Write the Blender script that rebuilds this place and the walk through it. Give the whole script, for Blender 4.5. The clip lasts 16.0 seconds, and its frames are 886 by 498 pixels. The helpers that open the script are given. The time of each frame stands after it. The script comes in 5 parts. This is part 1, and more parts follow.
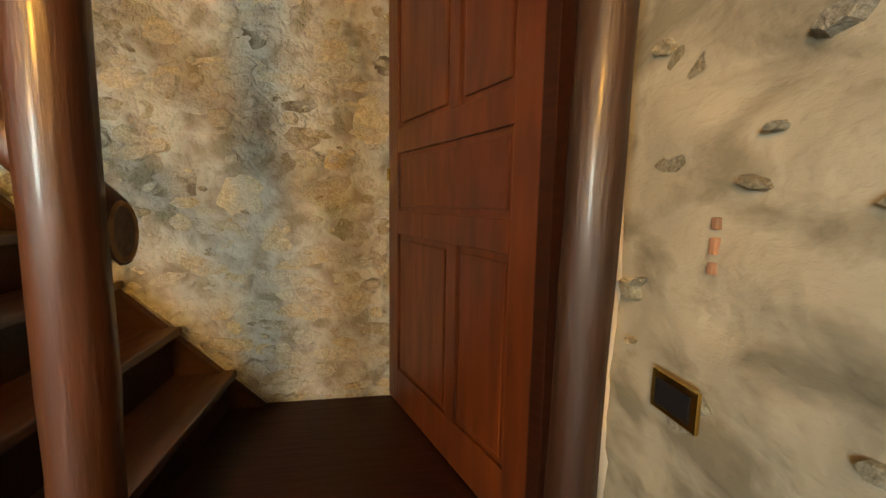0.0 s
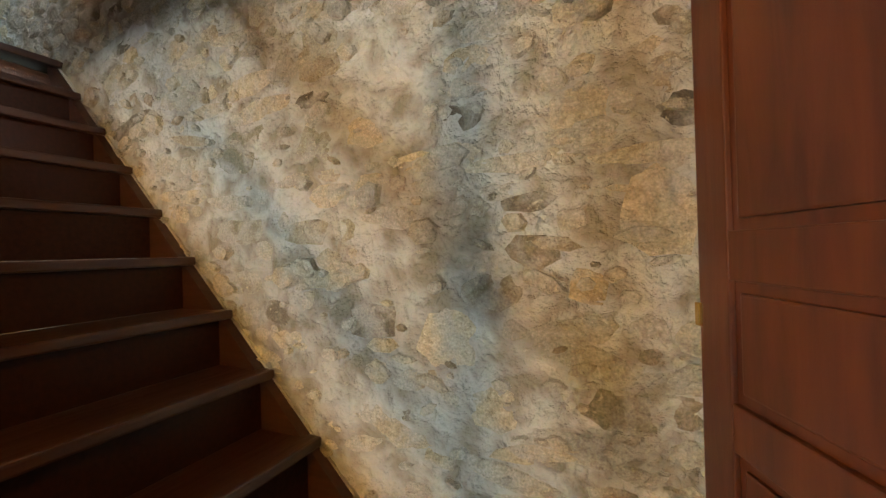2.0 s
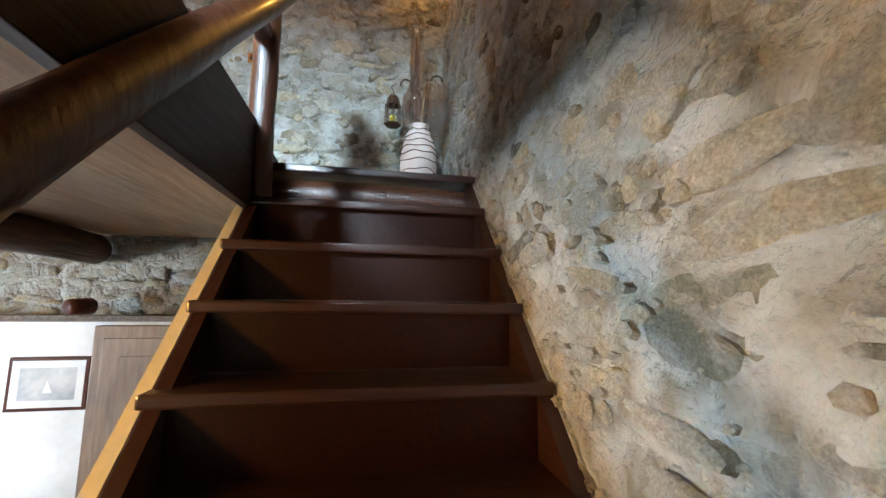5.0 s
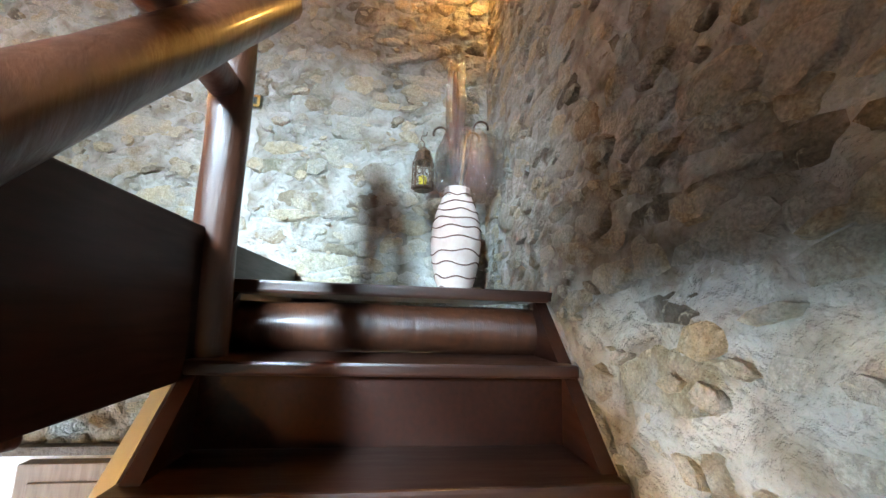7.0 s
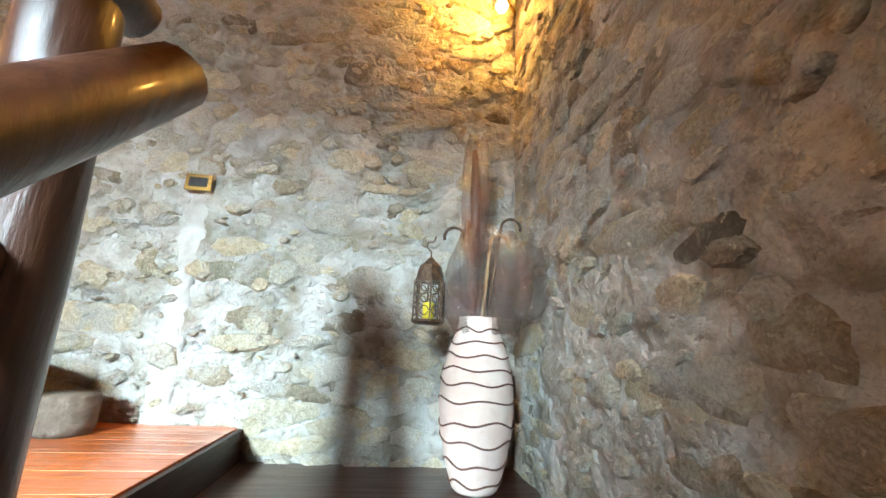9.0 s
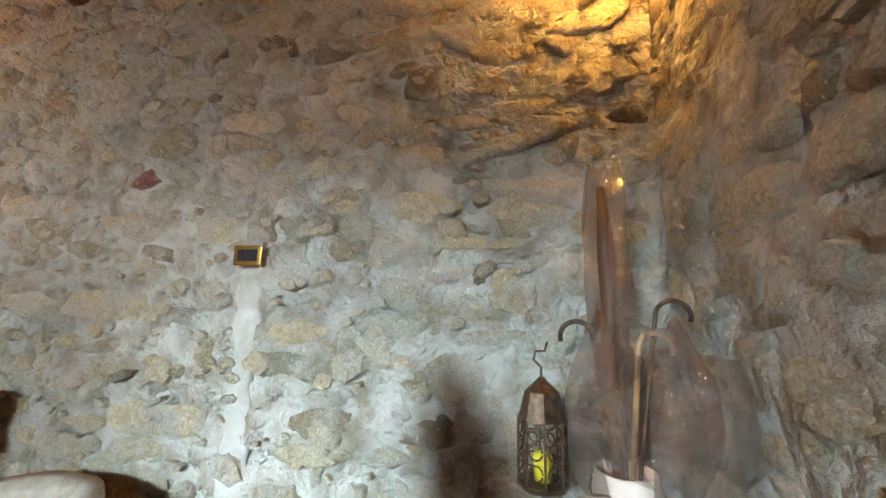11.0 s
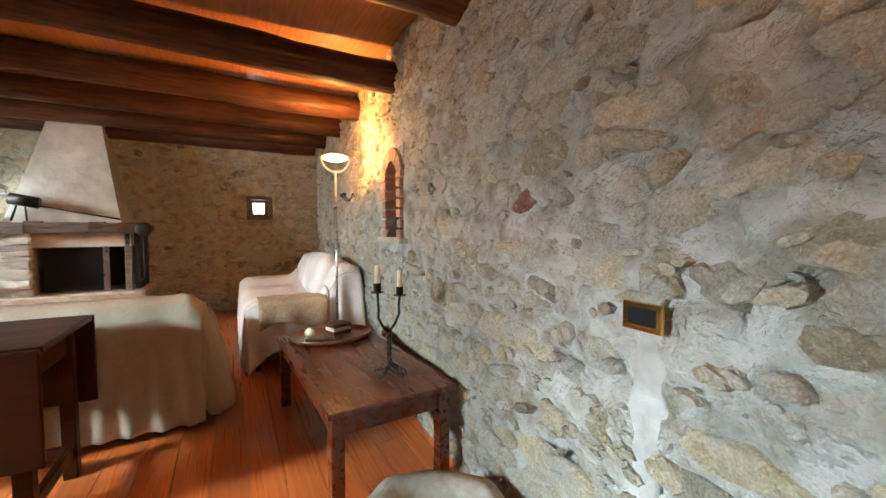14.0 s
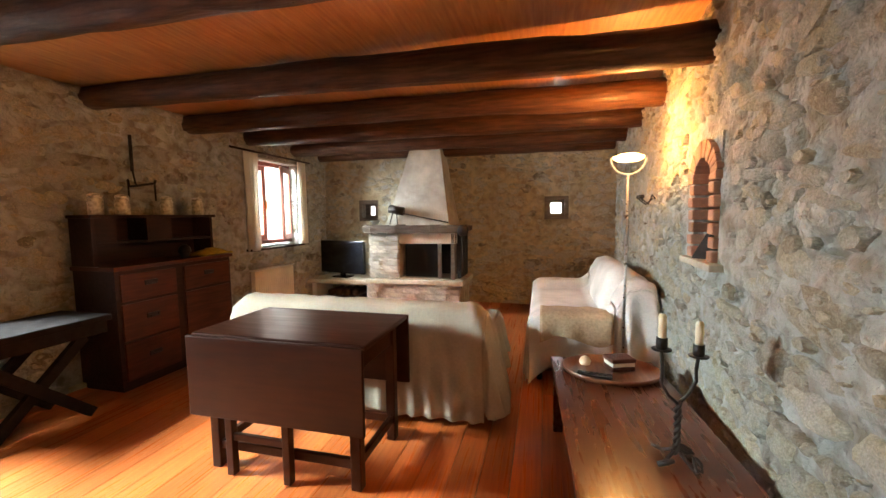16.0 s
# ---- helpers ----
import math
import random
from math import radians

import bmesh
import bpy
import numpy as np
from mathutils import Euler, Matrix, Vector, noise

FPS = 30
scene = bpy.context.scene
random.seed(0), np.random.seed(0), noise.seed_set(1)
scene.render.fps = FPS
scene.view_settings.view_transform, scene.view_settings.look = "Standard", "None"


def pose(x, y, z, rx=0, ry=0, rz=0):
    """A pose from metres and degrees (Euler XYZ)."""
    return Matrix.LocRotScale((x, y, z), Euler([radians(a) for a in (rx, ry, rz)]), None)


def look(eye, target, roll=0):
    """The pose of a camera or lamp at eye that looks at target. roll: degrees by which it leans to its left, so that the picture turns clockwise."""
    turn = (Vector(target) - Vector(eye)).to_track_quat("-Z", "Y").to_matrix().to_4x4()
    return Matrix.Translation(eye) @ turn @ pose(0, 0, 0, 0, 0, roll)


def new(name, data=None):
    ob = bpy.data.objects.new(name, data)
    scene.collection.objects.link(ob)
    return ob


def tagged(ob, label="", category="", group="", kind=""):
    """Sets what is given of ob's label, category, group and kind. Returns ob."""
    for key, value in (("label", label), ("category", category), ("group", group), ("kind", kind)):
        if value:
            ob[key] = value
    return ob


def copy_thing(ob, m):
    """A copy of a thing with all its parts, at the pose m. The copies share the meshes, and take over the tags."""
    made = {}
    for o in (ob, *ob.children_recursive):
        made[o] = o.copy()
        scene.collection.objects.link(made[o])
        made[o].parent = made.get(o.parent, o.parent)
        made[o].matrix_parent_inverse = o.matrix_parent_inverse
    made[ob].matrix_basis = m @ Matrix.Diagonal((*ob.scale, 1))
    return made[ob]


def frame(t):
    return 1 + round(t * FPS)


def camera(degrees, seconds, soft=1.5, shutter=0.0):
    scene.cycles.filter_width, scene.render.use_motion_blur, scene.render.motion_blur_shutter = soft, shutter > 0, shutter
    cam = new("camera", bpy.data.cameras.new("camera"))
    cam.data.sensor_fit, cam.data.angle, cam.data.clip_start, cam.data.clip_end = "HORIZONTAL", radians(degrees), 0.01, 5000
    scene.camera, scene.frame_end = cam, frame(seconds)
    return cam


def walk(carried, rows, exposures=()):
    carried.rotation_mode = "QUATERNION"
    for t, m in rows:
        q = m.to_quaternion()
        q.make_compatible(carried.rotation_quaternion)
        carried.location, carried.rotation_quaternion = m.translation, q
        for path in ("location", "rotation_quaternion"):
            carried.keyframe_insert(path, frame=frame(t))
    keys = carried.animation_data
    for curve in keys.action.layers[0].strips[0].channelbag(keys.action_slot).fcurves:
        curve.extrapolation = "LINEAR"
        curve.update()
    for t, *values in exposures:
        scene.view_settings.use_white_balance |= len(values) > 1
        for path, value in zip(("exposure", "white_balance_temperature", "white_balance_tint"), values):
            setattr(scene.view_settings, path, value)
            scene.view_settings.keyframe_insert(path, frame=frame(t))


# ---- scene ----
cam = camera(97.1, 16.0)
METRES, EYE, TILT, LEAN, TURN = 5.0, -1.39, 0.0, 0.0, -9.3
ROWS = [
    (0.0, 0.0, 0.0, 0.0, 0.11, -6.85, -0.88),
    (0.5, -0.0051, 0.04, 0.0059, 8.22, -6.03, -0.53),
    (1.0, -0.0178, 0.0852, 0.0153, 15.85, -4.41, 0.4),
    (1.5, -0.0311, 0.1161, 0.0387, 23.83, -1.9, 1.45),
    (2.0, -0.0458, 0.1435, 0.0535, 33.76, 0.22, 1.59),
    (2.5, -0.0606, 0.1681, 0.0673, 44.17, 0.73, 1.27),
    (3.0, -0.0868, 0.1896, 0.0796, 54.4, 1.24, 1.25),
    (3.5, -0.1152, 0.2019, 0.0949, 65.44, 2.52, 1.39),
    (4.0, -0.1428, 0.2178, 0.1075, 76.31, 4.36, 0.75),
    (6.5, -0.3117, 0.2078, 0.2105, 91.95, 8.13, -1.64),
    (7.0, -0.3324, 0.1988, 0.2407, 91.25, 9.11, -1.85),
    (7.5, -0.3582, 0.1989, 0.2666, 92.12, 11.36, -2.5),
    (8.0, -0.3782, 0.1945, 0.2929, 92.34, 13.51, -2.84),
    (8.5, -0.4061, 0.1893, 0.3162, 91.44, 14.15, -2.63),
    (11.0, -0.5094, 0.1783, 0.4239, 107.14, 9.4, -1.35),
    (11.5, -0.5254, 0.1667, 0.4388, 118.64, 5.58, -0.21),
    (12.0, -0.5435, 0.1512, 0.4564, 127.22, 3.2, 0.81),
    (12.5, -0.5475, 0.1417, 0.4722, 135.37, 2.03, 0.8),
    (13.0, -0.5555, 0.1338, 0.4765, 143.21, 0.93, 0.15),
    (13.5, -0.568, 0.1296, 0.4892, 151.91, -1.16, -0.3),
    (14.0, -0.5732, 0.1143, 0.5013, 160.85, -3.29, -0.15),
    (14.5, -0.5806, 0.0918, 0.5134, 170.79, -4.76, 0.5),
    (15.0, -0.5804, 0.0796, 0.5292, 181.53, -5.17, 1.02),
    (15.5, -0.588, 0.0684, 0.5316, 193.32, -5.06, 0.91),
    (16.0, -0.6006, 0.0587, 0.5327, 203.62, -4.91, 0.63),
]
walk(cam, [(t, pose(0, 0, EYE, TILT, LEAN, TURN) @ pose(METRES * x, METRES * y, METRES * z, 90 + pitch, roll, yaw)) for t, x, y, z, yaw, pitch, roll in ROWS],
     ((0.0, -0.5, 9800, 10), (0.6, 0.0, 7700, 10), (2.0, -0.35, 7700, 10), (3.5, -0.4, 6200, 10), (6.5, 0.35, 6900, 10), (7.0, 0.5, 6500, 10), (8.5, 0.6, 6900, 10), (11.0, 0.0, 7300, 10), (14.0, 0.12, 7200, 10), (16.0, 0.25, 7300, 10)))

# ---- world and lights ----
world = bpy.data.worlds.new("sky_world")
scene.world = world
world.use_nodes = True
wn = world.node_tree.nodes
sky = wn.new("ShaderNodeTexSky")
sky.sky_type = "NISHITA"
sky.sun_disc = False
sky.sun_elevation, sky.sun_rotation = radians(40), radians(200)
wn["Background"].inputs["Strength"].default_value = 0.15
world.node_tree.links.new(sky.outputs[0], wn["Background"].inputs["Color"])


def lamp(name, kind, at, energy, color, size=0.1, target=None, **more):
    data = bpy.data.lights.new(name, kind)
    data.energy, data.color = energy, color
    ob = new(name, data)
    ob.matrix_world = look(at, target) if target else Matrix.Translation(at)
    if kind == "AREA":
        data.shape = "RECTANGLE"
        data.size, data.size_y = size
    else:
        data.shadow_soft_size = size
    for k, val in more.items():
        if k == "spot":
            data.spot_size, data.spot_blend = radians(val), 0.6
    return ob


sun = bpy.data.lights.new("sun", "SUN")
sun.energy, sun.angle, sun.color = 0.8, radians(12), (1, 0.94, 0.85)
sun_ob = new("sun", sun)
sun_ob.matrix_world = look((0, 0, 0), (0.27, 0.72, -0.64))

DAY = (0.74, 0.88, 1.0)
WARM = (1.0, 0.47, 0.14)
lamp("window_daylight", "AREA", (1.35, -3.25, 1.85), 560, DAY, (1.1, 1.0), (-1.7, -3.75, 0.3))
lamp("east_window_daylight", "AREA", (3.85, -1.23, 2.70), 2200, (0.57, 0.81, 1.0), (0.6, 1.0), (-3.0, 0.6, 0.2))
lamp("east_window_sky", "AREA", (1.75, 0.10, 2.15), 1200, (0.66, 0.86, 1.0), (0.9, 0.9), (-3.0, -0.6, 0.2))
# added warm fill without a fixture, yellows the wall under the stairs
lamp("lower_room_lamp", "POINT", (-1.7, -1.7, -0.80), 90, (1.0, 0.58, 0.18), 0.08)
lamp("small_window_daylight", "AREA", (-3.09, -5.25, 1.40), 3, DAY, (0.2, 0.2), (-3.09, 0, 0.8))
# added cool area fill inside the lower room, puts blue on the stair wall
lamp("lower_window_daylight", "AREA", (-2.1, -2.8, -1.1), 290, (0.55, 0.79, 1.0), (0.8, 0.8), (-0.9, 1.5, -1.4))
lamp("floor_lamp_bulb", "POINT", (-3.43, -1.93, 1.70), 70, WARM, 0.05)
lamp("corner_lamp_bulb", "POINT", (-3.36, 1.60, 1.86), 24, (1.0, 0.50, 0.11), 0.03)
lamp("stair_lamp_bulb", "SPOT", (-0.62, -1.15, -0.62), 340, (1.0, 0.53, 0.115), 0.16, (-1.15, 1.76, -1.1), spot=110)


# ---- materials ----
def mat(name, base, rough=0.6, metal=0.0, grain=None, bump=0.3, stretch=(1, 1, 1), scale=30, spread=0.35, rand="", fine=200.0, coat=0.0, dist=0.01, large=2.2, fk=0.2, edge=(0.35, 0.68), warp=0.0):
    """Principled surface: two scales of noise in colour and relief. grain: second colour."""
    m = bpy.data.materials.new(name)
    m.use_nodes = True
    nt = m.node_tree
    b = nt.nodes["Principled BSDF"]
    N, L = nt.nodes.new, nt.links.new
    tc, mp = N("ShaderNodeTexCoord"), N("ShaderNodeMapping")
    mp.inputs["Scale"].default_value = stretch
    L(tc.outputs["Object"], mp.inputs[0])
    n1, n2, n3 = N("ShaderNodeTexNoise"), N("ShaderNodeTexNoise"), N("ShaderNodeTexNoise")
    for n, sc, de in ((n1, scale, 6), (n2, large, 3), (n3, fine, 3)):
        n.inputs["Scale"].default_value = sc
        n.inputs["Detail"].default_value = de
        L(mp.outputs[0] if n is not n2 else tc.outputs["Object"], n.inputs["Vector"])
    ramp = N("ShaderNodeMix")
    ramp.data_type = "RGBA"
    c2 = grain or tuple(c * (1 - spread) for c in base)
    ramp.inputs[6].default_value = (*base, 1)
    ramp.inputs[7].default_value = (*c2, 1)
    mr = N("ShaderNodeMapRange")
    mr.inputs[1].default_value, mr.inputs[2].default_value = edge
    n1.inputs["Distortion"].default_value = warp
    L(n1.outputs[0], mr.inputs[0])
    L(mr.outputs[0], ramp.inputs[0])
    hsv = N("ShaderNodeHueSaturation")
    mv = N("ShaderNodeMapRange")
    mv.inputs[1].default_value, mv.inputs[2].default_value, mv.inputs[3].default_value, mv.inputs[4].default_value = 0.3, 0.7, 0.78, 1.2
    L(n2.outputs[0], mv.inputs[0])
    L(mv.outputs[0], hsv.inputs["Value"])
    col = ramp.outputs[2]
    if rand:
        info = N("ShaderNodeObjectInfo") if rand == "object" else N("ShaderNodeNewGeometry")
        out = info.outputs["Random"] if rand == "object" else info.outputs["Random Per Island"]
        h2 = N("ShaderNodeHueSaturation")
        m2 = N("ShaderNodeMapRange")
        m2.inputs[3].default_value, m2.inputs[4].default_value = 0.75, 1.25
        L(out, m2.inputs[0])
        L(m2.outputs[0], h2.inputs["Value"])
        L(col, h2.inputs["Color"])
        col = h2.outputs[0]
    L(col, hsv.inputs["Color"])
    L(hsv.outputs[0], b.inputs["Base Color"])
    b.inputs["Metallic"].default_value = metal
    rr = N("ShaderNodeMapRange")
    rr.inputs[3].default_value, rr.inputs[4].default_value = max(rough - 0.12, 0.02), min(rough + 0.12, 1)
    L(n1.outputs[0], rr.inputs[0])
    L(rr.outputs[0], b.inputs["Roughness"])
    if coat:
        b.inputs["Coat Weight"].default_value, b.inputs["Coat Roughness"].default_value = coat, 0.15
    bp, bq = N("ShaderNodeBump"), N("ShaderNodeBump")
    bp.inputs["Strength"].default_value, bp.inputs["Distance"].default_value = bump, dist
    bq.inputs["Strength"].default_value, bq.inputs["Distance"].default_value = bump * 0.6, dist * fk
    L(n1.outputs[0], bp.inputs["Height"])
    L(n3.outputs[0], bq.inputs["Height"])
    L(bp.outputs[0], bq.inputs["Normal"])
    L(bq.outputs[0], b.inputs["Normal"])
    return m


def stone_mat(name, source, tones=None, lime=(0.35, 0.335, 0.30)):
    """Rough field stone in real-world grain; tones: its own colours, or one from the range for each stone."""
    m = bpy.data.materials.new(name)
    m.use_nodes = True
    nt = m.node_tree
    b = nt.nodes["Principled BSDF"]
    N, L = nt.nodes.new, nt.links.new
    info = N("ShaderNodeObjectInfo") if source == "object" else N("ShaderNodeNewGeometry")
    out = info.outputs["Random"] if source == "object" else info.outputs["Random Per Island"]
    cr = N("ShaderNodeValToRGB")
    cols = tones or [(0.0, (0.15, 0.125, 0.09)), (0.10, (0.27, 0.225, 0.16)), (0.25, (0.40, 0.335, 0.225)), (0.42, (0.37, 0.35, 0.30)), (0.58, (0.47, 0.40, 0.28)), (0.72, (0.31, 0.30, 0.25)), (0.86, (0.40, 0.385, 0.34)), (1.0, (0.44, 0.345, 0.21))]
    cr.color_ramp.elements[0].position, cr.color_ramp.elements[0].color = 0, (*cols[0][1], 1)
    cr.color_ramp.elements[1].position, cr.color_ramp.elements[1].color = 1, (*cols[-1][1], 1)
    for p, c in cols[1:-1]:
        e = cr.color_ramp.elements.new(p)
        e.color = (*c, 1)
    L(out, cr.inputs[0])
    geo, add, sc = N("ShaderNodeNewGeometry"), N("ShaderNodeVectorMath"), N("ShaderNodeVectorMath")
    sc.operation = "MULTIPLY"
    sc.inputs[1].default_value = (17, 31, 23)
    L(out, sc.inputs[0])
    L(geo.outputs["Position"], add.inputs[0])
    L(sc.outputs[0], add.inputs[1])
    def grain(scale, detail, warp, rough=0.6):
        n = N("ShaderNodeTexNoise")
        n.inputs["Scale"].default_value, n.inputs["Detail"].default_value = scale, detail
        n.inputs["Distortion"].default_value, n.inputs["Roughness"].default_value = warp, rough
        L(add.outputs[0], n.inputs["Vector"])
        return n
    def span(src, a, z, lo, hi):
        r = N("ShaderNodeMapRange")
        for k, v in enumerate((a, z, lo, hi)):
            r.inputs[k + 1].default_value = v
        L(src, r.inputs[0])
        return r.outputs[0]
    def mixed(fac, a, z, kind="MIX"):
        x = N("ShaderNodeMix")
        x.data_type, x.blend_type = "RGBA", kind
        L(fac, x.inputs[0])
        for v, slot in ((a, 6), (z, 7)):
            if isinstance(v, tuple):
                x.inputs[slot].default_value = (*v, 1)
            else:
                L(v, x.inputs[slot])
        return x.outputs[2]
    broad, mid, fine = grain(9, 5, 0.8), grain(34, 8, 0.5, 0.7), grain(150, 3, 0.0)
    c = mixed(span(mid.outputs[0], 0.42, 0.62, 0, 0.75), cr.outputs[0], (0.52, 0.47, 0.38), "MULTIPLY")
    c = mixed(span(broad.outputs[0], 0.52, 0.66, 0, 0.6), c, (0.40, 0.37, 0.30))
    c = mixed(span(mid.outputs[0], 0.58, 0.66, 0, 0.7), c, (0.54, 0.48, 0.35))
    smear = N("ShaderNodeTexNoise")
    smear.inputs["Scale"].default_value, smear.inputs["Detail"].default_value, smear.inputs["Distortion"].default_value = 8.0, 8, 0.7
    L(geo.outputs["Position"], smear.inputs["Vector"])
    c = mixed(span(smear.outputs[0], 0.47, 0.60, 0, 0.75), c, lime)
    hue = N("ShaderNodeHueSaturation")
    L(c, hue.inputs["Color"])
    L(span(fine.outputs[0], 0.3, 0.7, 0.72, 1.22), hue.inputs["Value"])
    L(hue.outputs[0], b.inputs["Base Color"])
    b.inputs["Roughness"].default_value = 0.88
    vo = N("ShaderNodeTexVoronoi")
    vo.inputs["Scale"].default_value = 38
    L(add.outputs[0], vo.inputs["Vector"])
    last = None
    for src, strength, dist in ((broad.outputs[0], 0.9, 0.05), (vo.outputs["Distance"], 0.6, 0.008), (mid.outputs[0], 1.0, 0.018), (fine.outputs[0], 0.7, 0.003)):
        bp = N("ShaderNodeBump")
        bp.inputs["Strength"].default_value, bp.inputs["Distance"].default_value = strength, dist
        L(src, bp.inputs["Height"])
        if last:
            L(last.outputs[0], bp.inputs["Normal"])
        last = bp
    L(last.outputs[0], b.inputs["Normal"])
    return m


M_MORTAR = mat("lime_mortar", (0.37, 0.36, 0.33), 0.92, grain=(0.21, 0.185, 0.14), bump=1.0, scale=9, fine=46, dist=0.085, large=1.7, fk=0.5, edge=(0.43, 0.64), warp=0.35)
M_MORTAR_SM = mat("smooth_lime_mortar", (0.35, 0.31, 0.24), 0.9, grain=(0.19, 0.165, 0.12), bump=1.0, stretch=(1, 1, 1.6), scale=4.5, fine=40, dist=0.022, large=2.5, warp=0.3, edge=(0.48, 0.62), fk=0.35)
M_STONE = stone_mat("field_stone", "object")
M_STONE_J = stone_mat("field_stone_far", "island")
M_STONE_LOW = stone_mat("stone_under_mortar", "object", [(0, (0.17, 0.15, 0.10)), (0.5, (0.26, 0.23, 0.17)), (1, (0.34, 0.27, 0.16))], (0.31, 0.275, 0.21))
M_RED = stone_mat("red_stone", "object", [(0, (0.20, 0.08, 0.06)), (1, (0.30, 0.12, 0.08))])
M_DARK = stone_mat("dark_stone", "object", [(0, (0.09, 0.075, 0.055)), (1, (0.17, 0.14, 0.10))])
M_PALE = stone_mat("pale_stone", "object", [(0, (0.42, 0.36, 0.25)), (1, (0.52, 0.44, 0.31))])
M_GREEN = stone_mat("green_grey_stone", "object", [(0, (0.20, 0.19, 0.14)), (1, (0.32, 0.285, 0.20))])
M_BRICK = mat("old_brick", (0.36, 0.17, 0.10), 0.9, grain=(0.28, 0.15, 0.10), bump=0.6, scale=30, rand="object")
M_PLASTER = mat("white_plaster", (0.64, 0.62, 0.57), 0.9, bump=0.4, scale=8, spread=0.12, dist=0.02)
M_WHITE = mat("white_paint", (0.74, 0.72, 0.68), 0.6, bump=0.1, spread=0.05)
M_RADI = mat("cream_enamel", (0.70, 0.62, 0.46), 0.4, bump=0.05, spread=0.04)
M_STAIR = mat("dark_mahogany", (0.022, 0.006, 0.003), 0.42, grain=(0.012, 0.0035, 0.002), bump=0.15, stretch=(1, 10, 10), scale=6, coat=0.08)
M_TREAD = mat("worn_mahogany", (0.038, 0.0125, 0.007), 0.34, grain=(0.022, 0.007, 0.004), bump=0.15, stretch=(9, 1, 9), scale=5, coat=0.25)
M_STRING = mat("red_mahogany", (0.034, 0.0095, 0.005), 0.42, grain=(0.022, 0.006, 0.003), bump=0.15, stretch=(1, 9, 9), scale=5, coat=0.1)
M_JAMB = mat("dark_log", (0.034, 0.0125, 0.006), 0.46, grain=(0.020, 0.008, 0.004), bump=0.5, stretch=(8, 8, 1), scale=5, coat=0.15)
M_DOOR = mat("door_mahogany", (0.082, 0.018, 0.0048), 0.38, grain=(0.036, 0.0075, 0.0025), bump=0.12, stretch=(7, 7, 1), scale=3, coat=0.15, warp=0.4)
M_LOG = mat("varnished_log", (0.060, 0.019, 0.008), 0.40, grain=(0.035, 0.011, 0.005), bump=0.45, stretch=(8, 8, 1), scale=5, coat=0.22)
M_SAWN = mat("sawn_log_end", (0.30, 0.17, 0.07), 0.6, grain=(0.16, 0.09, 0.045), bump=0.3, scale=30)
M_BEAM = mat("aged_beam", (0.085, 0.034, 0.015), 0.5, grain=(0.035, 0.014, 0.007), bump=0.5, stretch=(1, 9, 9), scale=5, coat=0.1, dist=0.02)
M_BOARD = mat("ceiling_boards", (0.40, 0.15, 0.040), 0.42, grain=(0.29, 0.095, 0.024), bump=0.15, stretch=(12, 1, 1), scale=4, rand="object", coat=0.2)
M_FLOOR = mat("pine_floor", (0.56, 0.145, 0.034), 0.30, grain=(0.40, 0.085, 0.02), bump=0.12, stretch=(12, 1, 1), scale=4, rand="object", coat=0.35)
M_UNDER = mat("underside_boards", (0.32, 0.19, 0.10), 0.6, grain=(0.22, 0.12, 0.06), bump=0.2, stretch=(1, 12, 1), scale=4)
# table wood in two tones: gateleg darkened for shade, low table lighter as lit
M_TABLE = mat("table_wood", (0.028, 0.0062, 0.002), 0.36, grain=(0.020, 0.0044, 0.0015), fine=60, bump=0.02, stretch=(1, 9, 9), scale=4, coat=0.06)
M_LOWT = mat("lit_table_wood", (0.105, 0.024, 0.007), 0.28, grain=(0.080, 0.018, 0.006), fine=60, bump=0.03, stretch=(9, 1, 9), scale=4, coat=0.3)
M_DRESS = mat("dresser_wood", (0.030, 0.010, 0.007), 0.5, grain=(0.018, 0.006, 0.004), bump=0.15, stretch=(10, 1, 10), scale=5, coat=0.05)
M_CHEST = mat("chest_wood", (0.085, 0.024, 0.012), 0.45, grain=(0.05, 0.014, 0.008), bump=0.15, stretch=(10, 1, 10), scale=5, coat=0.08)
M_SLAB = mat("pale_slab_stone", (0.46, 0.40, 0.31), 0.88, grain=(0.36, 0.30, 0.22), bump=0.7, scale=18, dist=0.02)
M_GREYW = mat("weathered_beam", (0.09, 0.062, 0.043), 0.75, grain=(0.16, 0.12, 0.09), bump=0.6, stretch=(1, 9, 9), scale=5, dist=0.02)
M_CLOTH = mat("cream_cotton", (0.33, 0.27, 0.20), 0.95, bump=0.3, scale=60, spread=0.1, fine=900)
M_CLOTH2 = mat("white_cotton", (0.62, 0.57, 0.52), 0.95, bump=0.3, scale=60, spread=0.08, fine=900)
M_SOFA = mat("brown_upholstery", (0.15, 0.075, 0.042), 0.9, bump=0.3, scale=60, fine=700)
M_THROW = mat("tan_wool", (0.46, 0.33, 0.20), 0.95, bump=0.5, scale=50, spread=0.3, fine=700)
M_IRON = mat("wrought_iron", (0.035, 0.03, 0.028), 0.5, 0.8, bump=0.4, scale=60)
M_BRONZE = mat("aged_bronze", (0.12, 0.07, 0.04), 0.45, 0.7, bump=0.4, scale=60, grain=(0.05, 0.03, 0.02))
M_BRASS = mat("polished_brass", (0.72, 0.46, 0.14), 0.18, 1.0, bump=0.03, spread=0.1)
M_STEEL = mat("brushed_steel", (0.55, 0.53, 0.50), 0.3, 1.0, bump=0.03, spread=0.1)
M_BLACK = mat("black_plastic", (0.012, 0.012, 0.014), 0.2, bump=0.02, spread=0.1)
